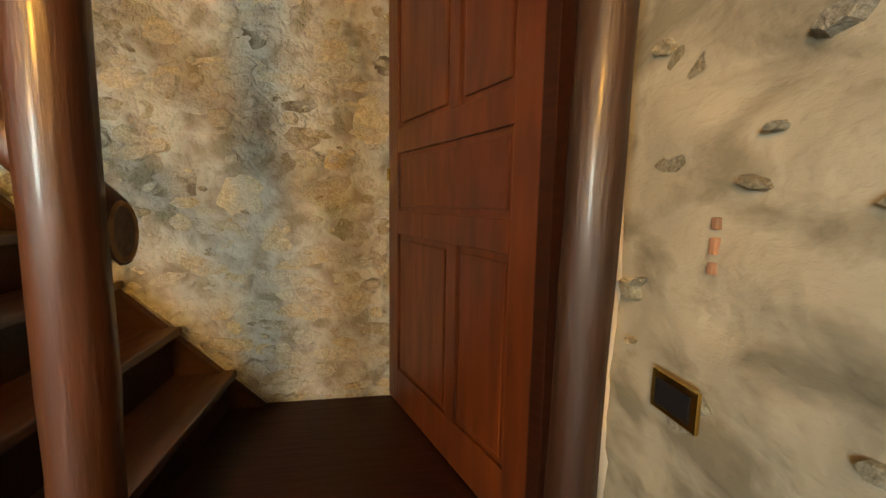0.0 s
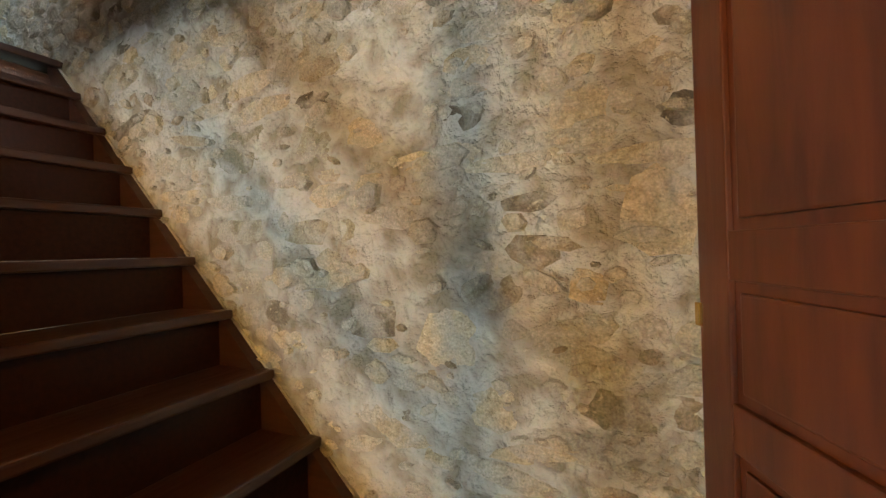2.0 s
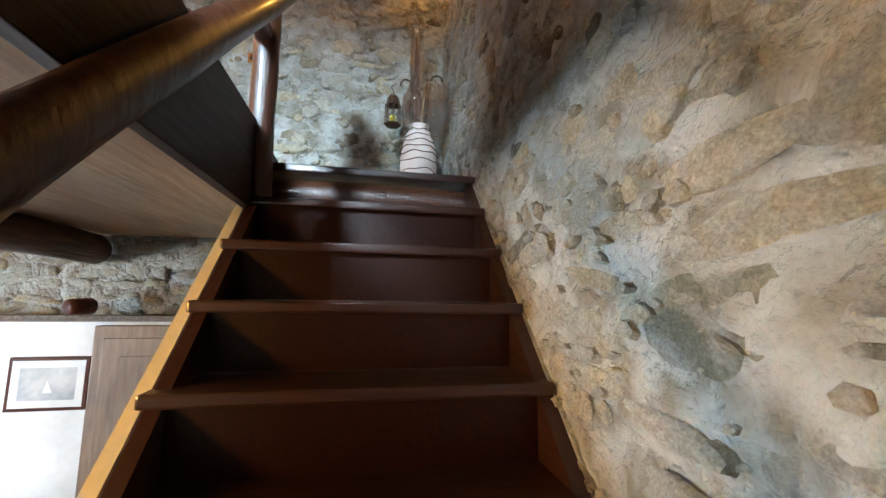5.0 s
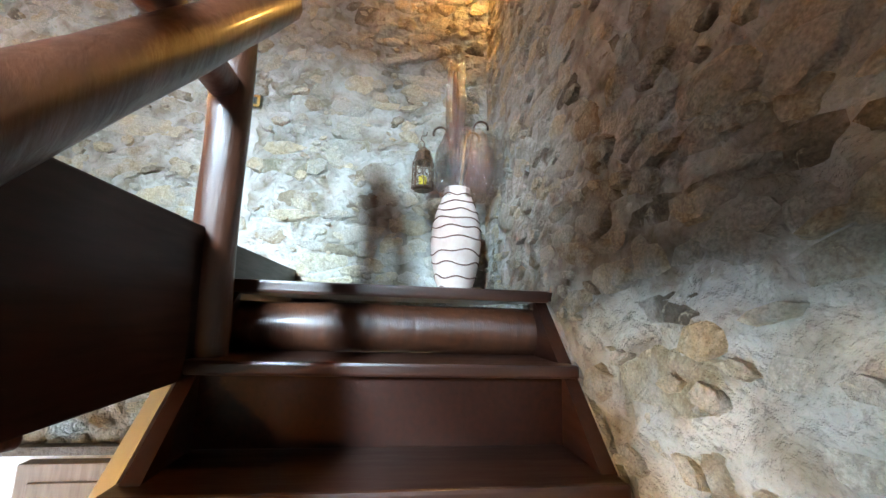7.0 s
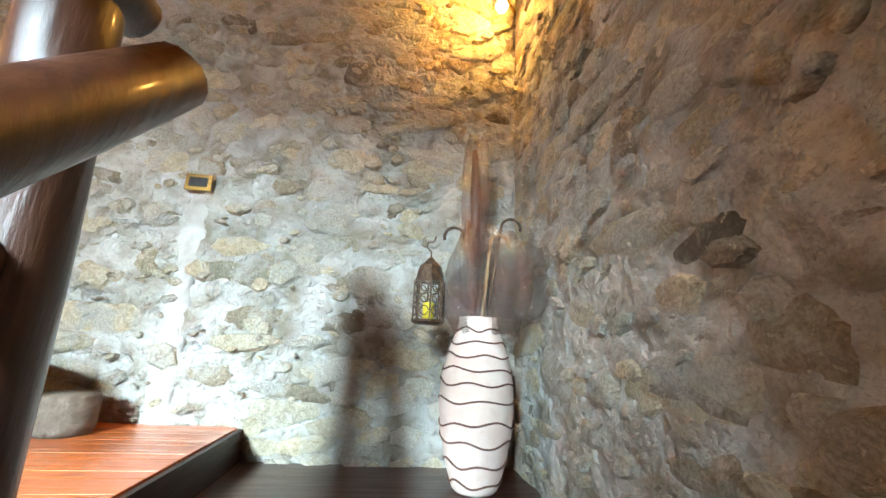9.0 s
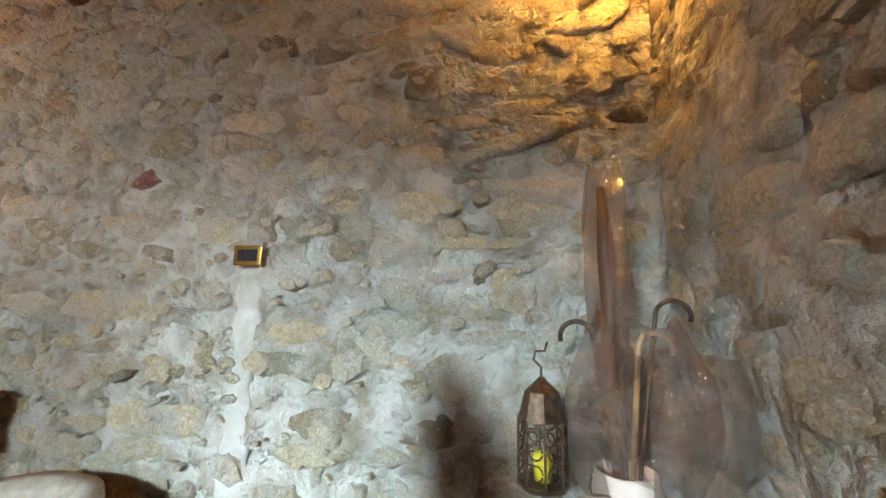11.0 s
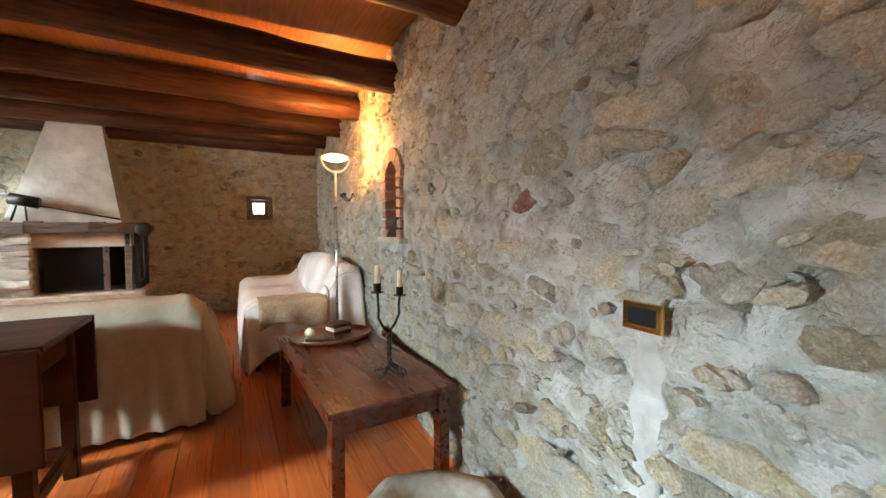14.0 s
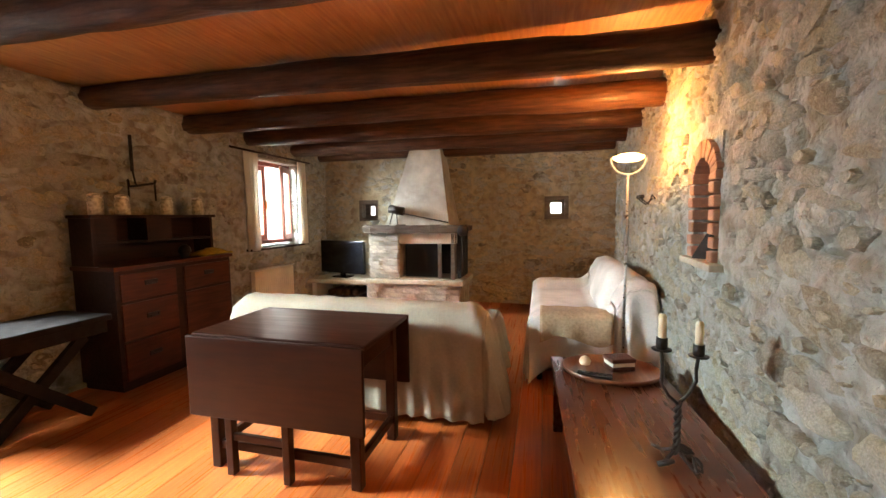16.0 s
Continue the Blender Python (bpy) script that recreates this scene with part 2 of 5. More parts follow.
M_SOOT_BLACK = mat("soot_black", (0.02, 0.016, 0.014), 0.9, bump=0.4, scale=20)
M_VASE = mat("pink_terracotta", (0.56, 0.41, 0.35), 0.8, bump=0.3, scale=25, grain=(0.60, 0.49, 0.43))
M_ROPE = mat("brown_cord", (0.14, 0.06, 0.04), 0.8, bump=0.5, scale=80)
M_CANE = mat("bamboo_cane", (0.34, 0.20, 0.08), 0.4, bump=0.2, scale=30, grain=(0.25, 0.13, 0.05))
M_REED = mat("dried_reed", (0.095, 0.034, 0.014), 0.6, bump=0.4, stretch=(10, 10, 1), scale=8)
M_CANDLE = mat("ivory_wax", (0.75, 0.66, 0.48), 0.5, bump=0.05, spread=0.05)
M_YELLOW = mat("yellow_wax", (0.70, 0.55, 0.03), 0.5, bump=0.05, spread=0.1)
M_YCLOTH = mat("ochre_cloth", (0.36, 0.26, 0.03), 0.9, bump=0.4, scale=60)
M_JAR = mat("patterned_ceramic", (0.66, 0.60, 0.46), 0.4, grain=(0.26, 0.22, 0.16), bump=0.1, scale=40)
M_PAPER = mat("printed_paper", (0.62, 0.60, 0.56), 0.6, grain=(0.32, 0.34, 0.36), bump=0.02, scale=9)
M_WARD = mat("wardrobe_wood", (0.26, 0.17, 0.11), 0.55, grain=(0.18, 0.11, 0.07), bump=0.15, stretch=(10, 10, 1), scale=5)
M_FRAME = mat("window_red_wood", (0.38, 0.13, 0.085), 0.4, grain=(0.27, 0.08, 0.05), bump=0.15, stretch=(6, 6, 1), scale=6, coat=0.2)
M_MANTEL = mat("dark_weathered_oak", (0.060, 0.040, 0.027), 0.8, grain=(0.12, 0.09, 0.065), bump=0.7, stretch=(1, 9, 9), scale=6, dist=0.03)
M_CASE = mat("dark_red_wood", (0.15, 0.035, 0.022), 0.4, grain=(0.10, 0.022, 0.014), bump=0.15, stretch=(6, 6, 1), scale=6, coat=0.2)
M_CURTAIN = mat("cream_curtain", (0.86, 0.83, 0.76), 0.95, bump=0.2, scale=40, spread=0.06)
nt = M_CURTAIN.node_tree
tl, ms = nt.nodes.new("ShaderNodeBsdfTranslucent"), nt.nodes.new("ShaderNodeMixShader")
tl.inputs["Color"].default_value = (0.85, 0.80, 0.70, 1)
ms.inputs[0].default_value = 0.5
nt.links.new(nt.nodes["Principled BSDF"].outputs[0], ms.inputs[1])
nt.links.new(tl.outputs[0], ms.inputs[2])
nt.links.new(ms.outputs[0], nt.nodes["Material Output"].inputs["Surface"])
M_HOOD = mat("greyed_plaster", (0.44, 0.40, 0.34), 0.9, bump=0.5, scale=8, spread=0.25, dist=0.02)
M_TAN = mat("tan_lime_mortar", (0.40, 0.33, 0.225), 0.92, grain=(0.25, 0.195, 0.125), bump=1.0, scale=9, fine=38, dist=0.05, large=1.7, fk=0.45, edge=(0.42, 0.64), warp=0.25)
M_GROUND = mat("outdoor_ground", (0.10, 0.12, 0.06), 0.95, bump=0.4, scale=3)
M_LTERRA = mat("dark_lower_floor", (0.055, 0.025, 0.016), 0.4, bump=0.2, scale=12)


for m_ in (M_TABLE, M_DRESS, M_CHEST, M_STAIR, M_BEAM):
    m_.node_tree.nodes["Principled BSDF"].inputs["Specular IOR Level"].default_value = 0.15


def emit(name, color, strength):
    m = bpy.data.materials.new(name)
    m.use_nodes = True
    b = m.node_tree.nodes["Principled BSDF"]
    b.inputs["Base Color"].default_value = (*color, 1)
    b.inputs["Emission Color"].default_value = (*color, 1)
    b.inputs["Emission Strength"].default_value = strength
    return m


def glass(name, tint, rough, alpha):
    m = bpy.data.materials.new(name)
    m.use_nodes = True
    nt = m.node_tree
    b = nt.nodes["Principled BSDF"]
    b.inputs["Base Color"].default_value = (*tint, 1)
    b.inputs["Roughness"].default_value = rough
    b.inputs["Transmission Weight"].default_value = 1.0
    b.inputs["IOR"].default_value = 1.1 if alpha < 1 else 1.45
    b.inputs["Alpha"].default_value = alpha
    b.inputs["Specular IOR Level"].default_value = 1.0
    return m


M_BULB = emit("glowing_bulb", (1.0, 0.62, 0.26), 9)
M_GLASS = glass("window_glass", (0.97, 0.98, 0.97), 0.02, 0.35)
M_CELLO = mat("clear_cellophane", (0.9, 0.88, 0.86), 0.12, bump=1.0, scale=14, spread=0.02, dist=0.06)
nt = M_CELLO.node_tree
tp, gl, ms = nt.nodes.new("ShaderNodeBsdfTransparent"), nt.nodes.new("ShaderNodeBsdfGlossy"), nt.nodes.new("ShaderNodeMixShader")
tp.inputs["Color"].default_value = (0.97, 0.96, 0.95, 1)
gl.inputs["Roughness"].default_value = 0.08
nt.links.new(nt.nodes["Principled BSDF"].inputs["Normal"].links[0].from_socket, gl.inputs["Normal"])
ms.inputs[0].default_value = 0.26
nt.links.new(tp.outputs[0], ms.inputs[1])
nt.links.new(gl.outputs[0], ms.inputs[2])
nt.links.new(ms.outputs[0], nt.nodes["Material Output"].inputs["Surface"])
# glow of the added cards outside the windows
M_SKYCARD = emit("bright_overcast", (0.93, 0.96, 1.0), 1.7)


# ---- mesh helpers ----
def thing(name, at=(0, 0, 0), turn=0, label="", category="", group="", kind=""):
    ob = new(name)
    ob.empty_display_size = 0.1
    ob.matrix_world = pose(*at, 0, 0, turn)
    return tagged(ob, label, category, group, kind)


def mesh_of(bm, name, material, smooth=True):
    me = bpy.data.meshes.new(name)
    bmesh.ops.recalc_face_normals(bm, faces=bm.faces[:])
    bm.to_mesh(me)
    bm.free()
    me.materials.append(material)
    if smooth:
        for p in me.polygons:
            p.use_smooth = True
    return me


def part(name, bm, material, parent=None, label="", smooth=False, **tags):
    ob = new(name, mesh_of(bm, name, material, smooth))
    if parent:
        ob.parent = parent
    return tagged(ob, label, **tags)


def box(bm, x0, x1, y0, y1, z0, z1, bevel=0.0, m=None):
    """A box between the given limits, its edges bevelled."""
    r = bmesh.ops.create_cube(bm, size=1)
    vs = r["verts"]
    for q in vs:
        q.co = Vector(((x0 + x1) / 2 + q.co.x * (x1 - x0), (y0 + y1) / 2 + q.co.y * (y1 - y0), (z0 + z1) / 2 + q.co.z * (z1 - z0)))
    if bevel:
        es = list({e for q in vs for e in q.link_edges})
        r = bmesh.ops.bevel(bm, geom=es, offset=bevel, segments=2, profile=0.6, affect="EDGES")
        vs = list({q for f in r["faces"] for q in f.verts} | {q for q in vs if q.is_valid})
    if m is not None:
        bmesh.ops.transform(bm, matrix=m, verts=[q for q in vs if q.is_valid])
    return bm


def bx(*a, **k):
    return box(bmesh.new(), *a, **k)


def lathe(bm, profile, n=24, at=(0, 0, 0), cap=True, wob=0.0):
    rings = []
    for r, z in profile:
        rings.append([bm.verts.new((at[0] + (r + wob * r * noise.noise((math.cos(6.283 * i / n) * 1.5, math.sin(6.283 * i / n) * 1.5, z * 5))) * math.cos(6.2832 * i / n),
                                    at[1] + r * math.sin(6.2832 * i / n), at[2] + z)) for i in range(n)])
    for a, b in zip(rings, rings[1:]):
        for i in range(n):
            bm.faces.new((a[i], a[(i + 1) % n], b[(i + 1) % n], b[i]))
    if cap:
        bm.faces.new(rings[0][::-1])
        bm.faces.new(rings[-1])
    return bm


def tube(bm, pts, radius, n=12, wob=0.0, cap=True, seed=0.0):
    """A round bar along points; radius: one number or one a point."""
    pts = [Vector(p) for p in pts]
    rs = radius if isinstance(radius, (list, tuple)) else [radius] * len(pts)
    rings, prev = [], None
    for i, p in enumerate(pts):
        d = (pts[min(i + 1, len(pts) - 1)] - pts[max(i - 1, 0)]).normalized()
        if prev is None:
            side = d.cross(Vector((0, 0, 1)) if abs(d.z) < 0.9 else Vector((1, 0, 0))).normalized()
        else:
            side = (prev - d * prev.dot(d)).normalized()
        prev, up = side, d.cross(side)
        ring = []
        for k in range(n):
            a = 6.2832 * k / n
            r = rs[i] * (1 + wob * noise.noise((p.x * 4 + math.cos(a), p.y * 4 + math.sin(a), p.z * 4 + seed)))
            ring.append(bm.verts.new(p + side * r * math.cos(a) + up * r * math.sin(a)))
        rings.append(ring)
    for a, b in zip(rings, rings[1:]):
        for k in range(n):
            bm.faces.new((a[k], a[(k + 1) % n], b[(k + 1) % n], b[k]))
    if cap:
        bm.faces.new(rings[0][::-1])
        bm.faces.new(rings[-1])
    return bm


def log(bm, a, b, r0, r1=None, n=16, steps=14, wob=0.12, seed=0.0):
    a, b = Vector(a), Vector(b)
    r1 = r1 or r0
    pts, rs = [], []
    for i in range(steps + 1):
        f = i / steps
        p = a.lerp(b, f)
        k = 0.012 * (b - a).length / 3
        p += Vector((0, noise.noise((f * 3 + seed, seed, 1)) * k, noise.noise((f * 3 + seed, seed, 5)) * k))
        pts.append(p)
        rs.append((r0 + (r1 - r0) * f) * (1 if 0 < i < steps else 0.93))
    e = (b - a).normalized() * 0.006
    pts.insert(1, pts[0] + e)
    rs.insert(1, rs[0] / 0.93)
    pts.insert(-1, pts[-1] - e)
    rs.insert(-1, rs[-1] / 0.93)
    return tube(bm, pts, rs, n, wob, True, seed)


def sheet(bm, rows, thick=0.012):
    """A closed cloth or shell from a grid of points, given thickness along its normals."""
    nr, nc = len(rows), len(rows[0])
    P = [[Vector(p) for p in r] for r in rows]
    def nor(i, j):
        a = P[min(i + 1, nr - 1)][j] - P[max(i - 1, 0)][j]
        b = P[i][min(j + 1, nc - 1)] - P[i][max(j - 1, 0)]
        q = a.cross(b)
        return q.normalized() if q.length > 1e-9 else Vector((0, 0, 1))
    T = [[bm.verts.new(P[i][j]) for j in range(nc)] for i in range(nr)]
    B = [[bm.verts.new(P[i][j] - nor(i, j) * thick) for j in range(nc)] for i in range(nr)]
    for i in range(nr - 1):
        for j in range(nc - 1):
            bm.faces.new((T[i][j], T[i + 1][j], T[i + 1][j + 1], T[i][j + 1]))
            bm.faces.new((B[i][j], B[i][j + 1], B[i + 1][j + 1], B[i + 1][j]))
    for i in range(nr - 1):
        bm.faces.new((T[i][0], B[i][0], B[i + 1][0], T[i + 1][0]))
        bm.faces.new((T[i][-1], T[i + 1][-1], B[i + 1][-1], B[i][-1]))
    for j in range(nc - 1):
        bm.faces.new((T[0][j], T[0][j + 1], B[0][j + 1], B[0][j]))
        bm.faces.new((T[-1][j], B[-1][j], B[-1][j + 1], T[-1][j + 1]))
    return bm


# ---- stone walls ----
def wall_frame(a, b):
    """Matrix whose x runs from a to b, z up, and -y points to the side on the right of a to b."""
    a, b = Vector((*a, 0)), Vector((*b, 0))
    u = (b - a).normalized()
    return Matrix(((u.x, -u.y, 0, a.x), (u.y, u.x, 0, a.y), (0, 0, 1, 0), (0, 0, 0, 1)))


def stone_wall(name, a, b, z0, z1, thick=0.45, holes=(), label="", step=0.042, rough=0.017, crevice=0.0, smooth_at=()):
    """Wall whose room face lies on the line from a to b, the room on its right, with openings (u0, u1, z0, z1)."""
    length = (Vector(b) - Vector(a)).length
    def lines(lo, hi, cuts):
        c = sorted({lo, hi, *[q for q in cuts if lo < q < hi]})
        out = []
        for p, q in zip(c, c[1:]):
            k = max(1, round((q - p) / step))
            out += [p + (q - p) * i / k for i in range(k)]
        return out + [hi]
    us = lines(0, length, [h[i] for h in holes for i in (0, 1)])
    zs = lines(z0, z1, [h[i] for h in holes for i in (2, 3)])
    seed = len(name) * 3.7 + a[0]
    bm = bmesh.new()
    def rim(u, z):
        for h in holes:
            if h[0] - 1e-6 <= u <= h[1] + 1e-6 and h[2] - 1e-6 <= z <= h[3] + 1e-6:
                return True
        return u < 1e-6 or u > length - 1e-6
    front, back = {}, {}
    for i, u in enumerate(us):
        for k, z in enumerate(zs):
            d = 0 if rim(u, z) else rough * (0.8 * noise.noise((u * 2.2 + seed, z * 2.2, 0)) + 1.0 * noise.noise((u * 6 + seed, z * 9, 3)) + 0.7 * noise.noise((u * 14 + seed, z * 19, 6)) + (0.45 * noise.noise((u * 33 + seed, z * 41, 8)) if step < 0.03 else 0)) - 0.004 - crevice * max(0.0, noise.noise((u * 5 + seed, z * 13, 9)) - 0.30)
            for q in smooth_at:
                if q[0] < u < q[1] and q[2] < z < q[3]:
                    d *= 0.2
            front[i, k] = bm.verts.new((u, -d, z))
            back[i, k] = bm.verts.new((u, thick, z))
    def solid(i, k):
        if not (0 <= i < len(us) - 1 and 0 <= k < len(zs) - 1):
            return False
        u, z = (us[i] + us[i + 1]) / 2, (zs[k] + zs[k + 1]) / 2
        return not any(h[0] < u < h[1] and h[2] < z < h[3] for h in holes)
    for i in range(len(us) - 1):
        for k in range(len(zs) - 1):
            if not solid(i, k):
                continue
            bm.faces.new((front[i, k], front[i + 1, k], front[i + 1, k + 1], front[i, k + 1]))
            bm.faces.new((back[i, k], back[i, k + 1], back[i + 1, k + 1], back[i + 1, k]))
            for di, dk, p, q in ((-1, 0, (i, k), (i, k + 1)), (1, 0, (i + 1, k), (i + 1, k + 1)), (0, -1, (i, k), (i + 1, k)), (0, 1, (i, k + 1), (i + 1, k + 1))):
                if not solid(i + di, k + dk):
                    bm.faces.new((front[p], front[q], back[q], back[p]))
    loose = [q for q in bm.verts if not q.link_faces]
    for q in loose:
        bm.verts.remove(q)
    ob = part(name, bm, M_MORTAR, None, label, smooth=False, kind="structure")
    for p in ob.data.polygons:
        p.use_smooth = abs(p.normal.y) > 0.5
    ob.matrix_world = wall_frame(a, b)
    return ob


def stone_bm(seed, n=12):
    """One rough-hewn stone face, about 1 wide and 1 high, raised towards -y by about 1, with angular edges."""
    rnd = random.Random(seed)
    bm = bmesh.new()
    k = rnd.randint(6, 9) if n < 14 else rnd.randint(8, 11)
    turn = rnd.uniform(0, 6.28)
    corners = []
    for i in range(k):
        a = turn + 6.2832 * (i + rnd.uniform(-0.3, 0.3)) / k
        c, s = math.cos(a), math.sin(a)
        r = 0.54 / (abs(c) ** 4 + abs(s) ** 4) ** 0.25 * rnd.uniform(0.84, 1.08)
        corners.append(Vector((r * c, 0, r * s)))
    edge = []
    for i in range(n):
        f = i * k / n
        p = corners[int(f) % k].lerp(corners[(int(f) + 1) % k], f - int(f))
        edge.append(p * rnd.uniform(0.84, 1.10))
    rings = []
    tilt, tilt2 = rnd.uniform(-0.7, 0.7), rnd.uniform(-0.7, 0.7)
    for f, d in ((1.03, -0.6), (0.93, 0.35), (0.62, 0.8)):
        ring = []
        for p in edge:
            x, z = p.x * f, p.z * f
            dd = d + (0 if d < 0 else rnd.uniform(-0.38, 0.38) + tilt * x + tilt2 * z)
            ring.append(bm.verts.new((x, -dd, z)))
        rings.append(ring)
    for p, q in zip(rings, rings[1:]):
        for i in range(n):
            bm.faces.new((p[i], p[(i + 1) % n], q[(i + 1) % n], q[i]))
    top = bm.verts.new((rnd.uniform(-0.15, 0.15), -0.9 - rnd.uniform(-0.3, 0.3), rnd.uniform(-0.15, 0.15)))
    for i in range(n):
        bm.faces.new((rings[2][i], rings[2][(i + 1) % n], top))
    return bm


STONE_DATA = []
for k in range(40):
    STONE_DATA.append(mesh_of(stone_bm(k, 12), "stone", M_STONE))
SPECIAL = {}
for key, mm in (("r", M_RED), ("d", M_DARK), ("p", M_PALE), ("g", M_GREEN)):
    SPECIAL[key] = [mesh_of(stone_bm(100 + k * 7, 14), "stone", mm) for k in range(4)]


def pack(length, z0, z1, holes, features, seed, course=0.115, wide=0.2, full=0.93):
    """Places of stones in rough courses: (u, z, w, h, angle)."""
    rnd = random.Random(seed)
    out = []
    z = z0 + 0.02
    while z < z1 - 0.04:
        h = course * rnd.uniform(0.6, 1.35)
        u = rnd.uniform(-0.1, 0.05)
        while u < length:
            w = wide * rnd.choice((0.4, 0.55, 0.8, 1.0, 1.2, 1.6, 2.1)) * rnd.uniform(0.85, 1.15)
            hh = min(h, w * 0.95) * rnd.uniform(0.80, 1.1)
            cu, cz = u + w / 2, z + h / 2 + rnd.uniform(-0.03, 0.03) + 0.03 * noise.noise((u * 1.2, z, seed))
            ok = 0.03 + w / 2 < cu < length - w / 2 - 0.02 and z0 + hh / 2 < cz < z1 - hh / 2
            for q in holes:
                ok = ok and not (q[0] - w / 2 - 0.03 < cu < q[1] + w / 2 + 0.03 and q[2] - hh / 2 - 0.03 < cz < q[3] + hh / 2 + 0.03)
            for q in features:
                ok = ok and not (abs(cu - q[0]) < (w + q[2]) / 2 * 0.9 and abs(cz - q[1]) < (hh + q[3]) / 2 * 0.9)
            if ok and rnd.random() < full:
                out.append((cu, cz, w, hh, rnd.uniform(-14, 14)))
            u += w + rnd.uniform(-0.004, 0.028)
        z += h + rnd.uniform(-0.008, 0.014)
    return out


def lay_stones(wall, length, z0, z1, holes=(), features=(), seed=1, near=(0, 0), many=300, course=0.115, wide=0.2, proud=0.016, full=0.93):
    """Stones of a wall: its nearest as parts, the others joined. near: (u, z) of the stretch passed closest."""
    rnd = random.Random(seed + 50)
    for u, z, w, h, kind in features:
        ob = new("stone", rnd.choice(SPECIAL[kind]))
        ob.parent = wall
        ob.matrix_local = pose(u, 0.004, z, 0, rnd.uniform(-8, 8), 0) @ Matrix.Diagonal((w, proud * 0.9, h, 1))
    spots = pack(length, z0, z1, holes, features, seed, course, wide, full)
    spots.sort(key=lambda s: math.hypot(s[0] - near[0], s[1] - near[1]))
    for u, z, w, h, a in spots[:many]:
        ob = new("stone", rnd.choice(STONE_DATA))
        ob.parent = wall
        ob.matrix_local = pose(u, 0.004, z, 0, a, 0) @ Matrix.Diagonal((w, proud * rnd.uniform(0.6, 1.5), h, 1))
    rest = spots[many:]
    if rest:
        vs, fs = [], []
        for u, z, w, h, a in rest:
            src = rnd.choice(STONE_DATA)
            m = pose(u, 0.004, z, 0, a, 0) @ Matrix.Diagonal((w, proud * rnd.uniform(0.6, 1.5), h, 1))
            base = len(vs)
            vs += [m @ q.co for q in src.vertices]
            fs += [tuple(base + i for i in p.vertices) for p in src.polygons]
        me = bpy.data.meshes.new("stonework")
        me.from_pydata(vs, [], fs)
        me.materials.append(M_STONE_J)
        for p in me.polygons:
            p.use_smooth = True
        ob = new("stonework", me)
        ob.parent = wall
        tagged(ob, kind="stuff")


def lay_chips(wall, length, z0, z1, holes, seed, count):
    """Small flakes and pebbles pressed into the mortar between the stones."""
    rnd = random.Random(seed)
    vs, fs = [], []
    while len(fs) < count * 10:
        u, z = rnd.uniform(0.04, length - 0.04), rnd.uniform(z0 + 0.03, z1 - 0.03)
        if any(h[0] - 0.05 < u < h[1] + 0.05 and h[2] - 0.05 < z < h[3] + 0.05 for h in holes):
            continue
        w = rnd.uniform(0.012, 0.045) * rnd.choice((1, 1, 1.8))
        h = w * rnd.uniform(0.25, 0.8)
        m = pose(u, 0.002, z, 0, rnd.uniform(-30, 30), 0)
        base = len(vs)
        d = rnd.uniform(0.010, 0.020)
        for f, y in ((1.0, 0.012), (0.75, -d)):
            for i in range(6):
                a = 1.047 * i + rnd.uniform(-0.3, 0.3)
                vs.append(m @ Vector((w * f * math.cos(a), y * (1 if y > 0 else rnd.uniform(0.7, 1.1)), h * f * math.sin(a))))
        for i in range(6):
            j = (i + 1) % 6
            fs.append((base + i, base + j, base + 6 + j, base + 6 + i))
        fs += [(base + 6, base + 7 + i, base + 8 + i) for i in range(4)]
    me = bpy.data.meshes.new("stone_chips")
    me.from_pydata(vs, [], fs)
    me.materials.append(M_STONE_J)
    ob = new("stone_chips", me)
    ob.parent = wall
    tagged(ob, kind="stuff")


# ---- structure ----
NX, NY = 0.06, 1.76
W_A, W_B = (-3.53, 1.76), (-3.85, -4.85)
LOW, PLAT, LAND, TOP = -2.49, -2.29, -0.115, 2.22
NICHE = (2.98, 3.34, 1.04, 1.62)
W_LEN = (Vector(W_A) - Vector(W_B)).length

# pale strip of fresh mortar over the cable below the light switch
CHASE = (W_LEN * (0.458 + 4.85) / 6.61 - 0.055, W_LEN * (0.458 + 4.85) / 6.61 + 0.055, -0.05, 0.87)

# west wall: u runs from the south end to the north end, room to the east
w_holes = [(W_LEN - NICHE[1], W_LEN - NICHE[0], NICHE[2], NICHE[3])]
wall_w = stone_wall("wall_west", W_B, W_A, LOW, 2.4, holes=w_holes, step=0.026, crevice=0.09, smooth_at=[CHASE], label="rough rubble stone wall with pale lime mortar and a niche")
wall_n = stone_wall("wall_north", (-4.0, NY), (0.75, NY), LOW, 2.4, step=0.022, rough=0.011, crevice=0.03, label="rough rubble stone wall with pale lime mortar beside the stairs")
s_holes = [(0.9 + 0.33 - 0.2, 0.9 + 0.33 + 0.12, 1.2, 1.52), (3.83, 4.15, 1.2, 1.52)]
wall_s = stone_wall("wall_south", (0.9, -4.85), (-4.3, -4.85), -0.35, 2.4, holes=s_holes, label="rubble stone wall with two small square windows behind the hearth")
e_holes = [(1.76 + 3.15, 1.76 + 4.10, 0.90, 1.98), (1.76 - 0.25, 1.76 + 0.75, 0.65, 1.95)]
wall_e = stone_wall("wall_east", (0.45, 1.76), (0.45, -5.3), -0.35, 2.4, holes=e_holes, label="rubble stone wall with a deep window opening")
wall_le = stone_wall("wall_lower_east", (0.585, 1.30), (0.585, -3.2), LOW, -0.34, thick=0.4, label="rough mortared stone wall beside the log door jamb")
wall_le.data.materials[0] = M_MORTAR_SM
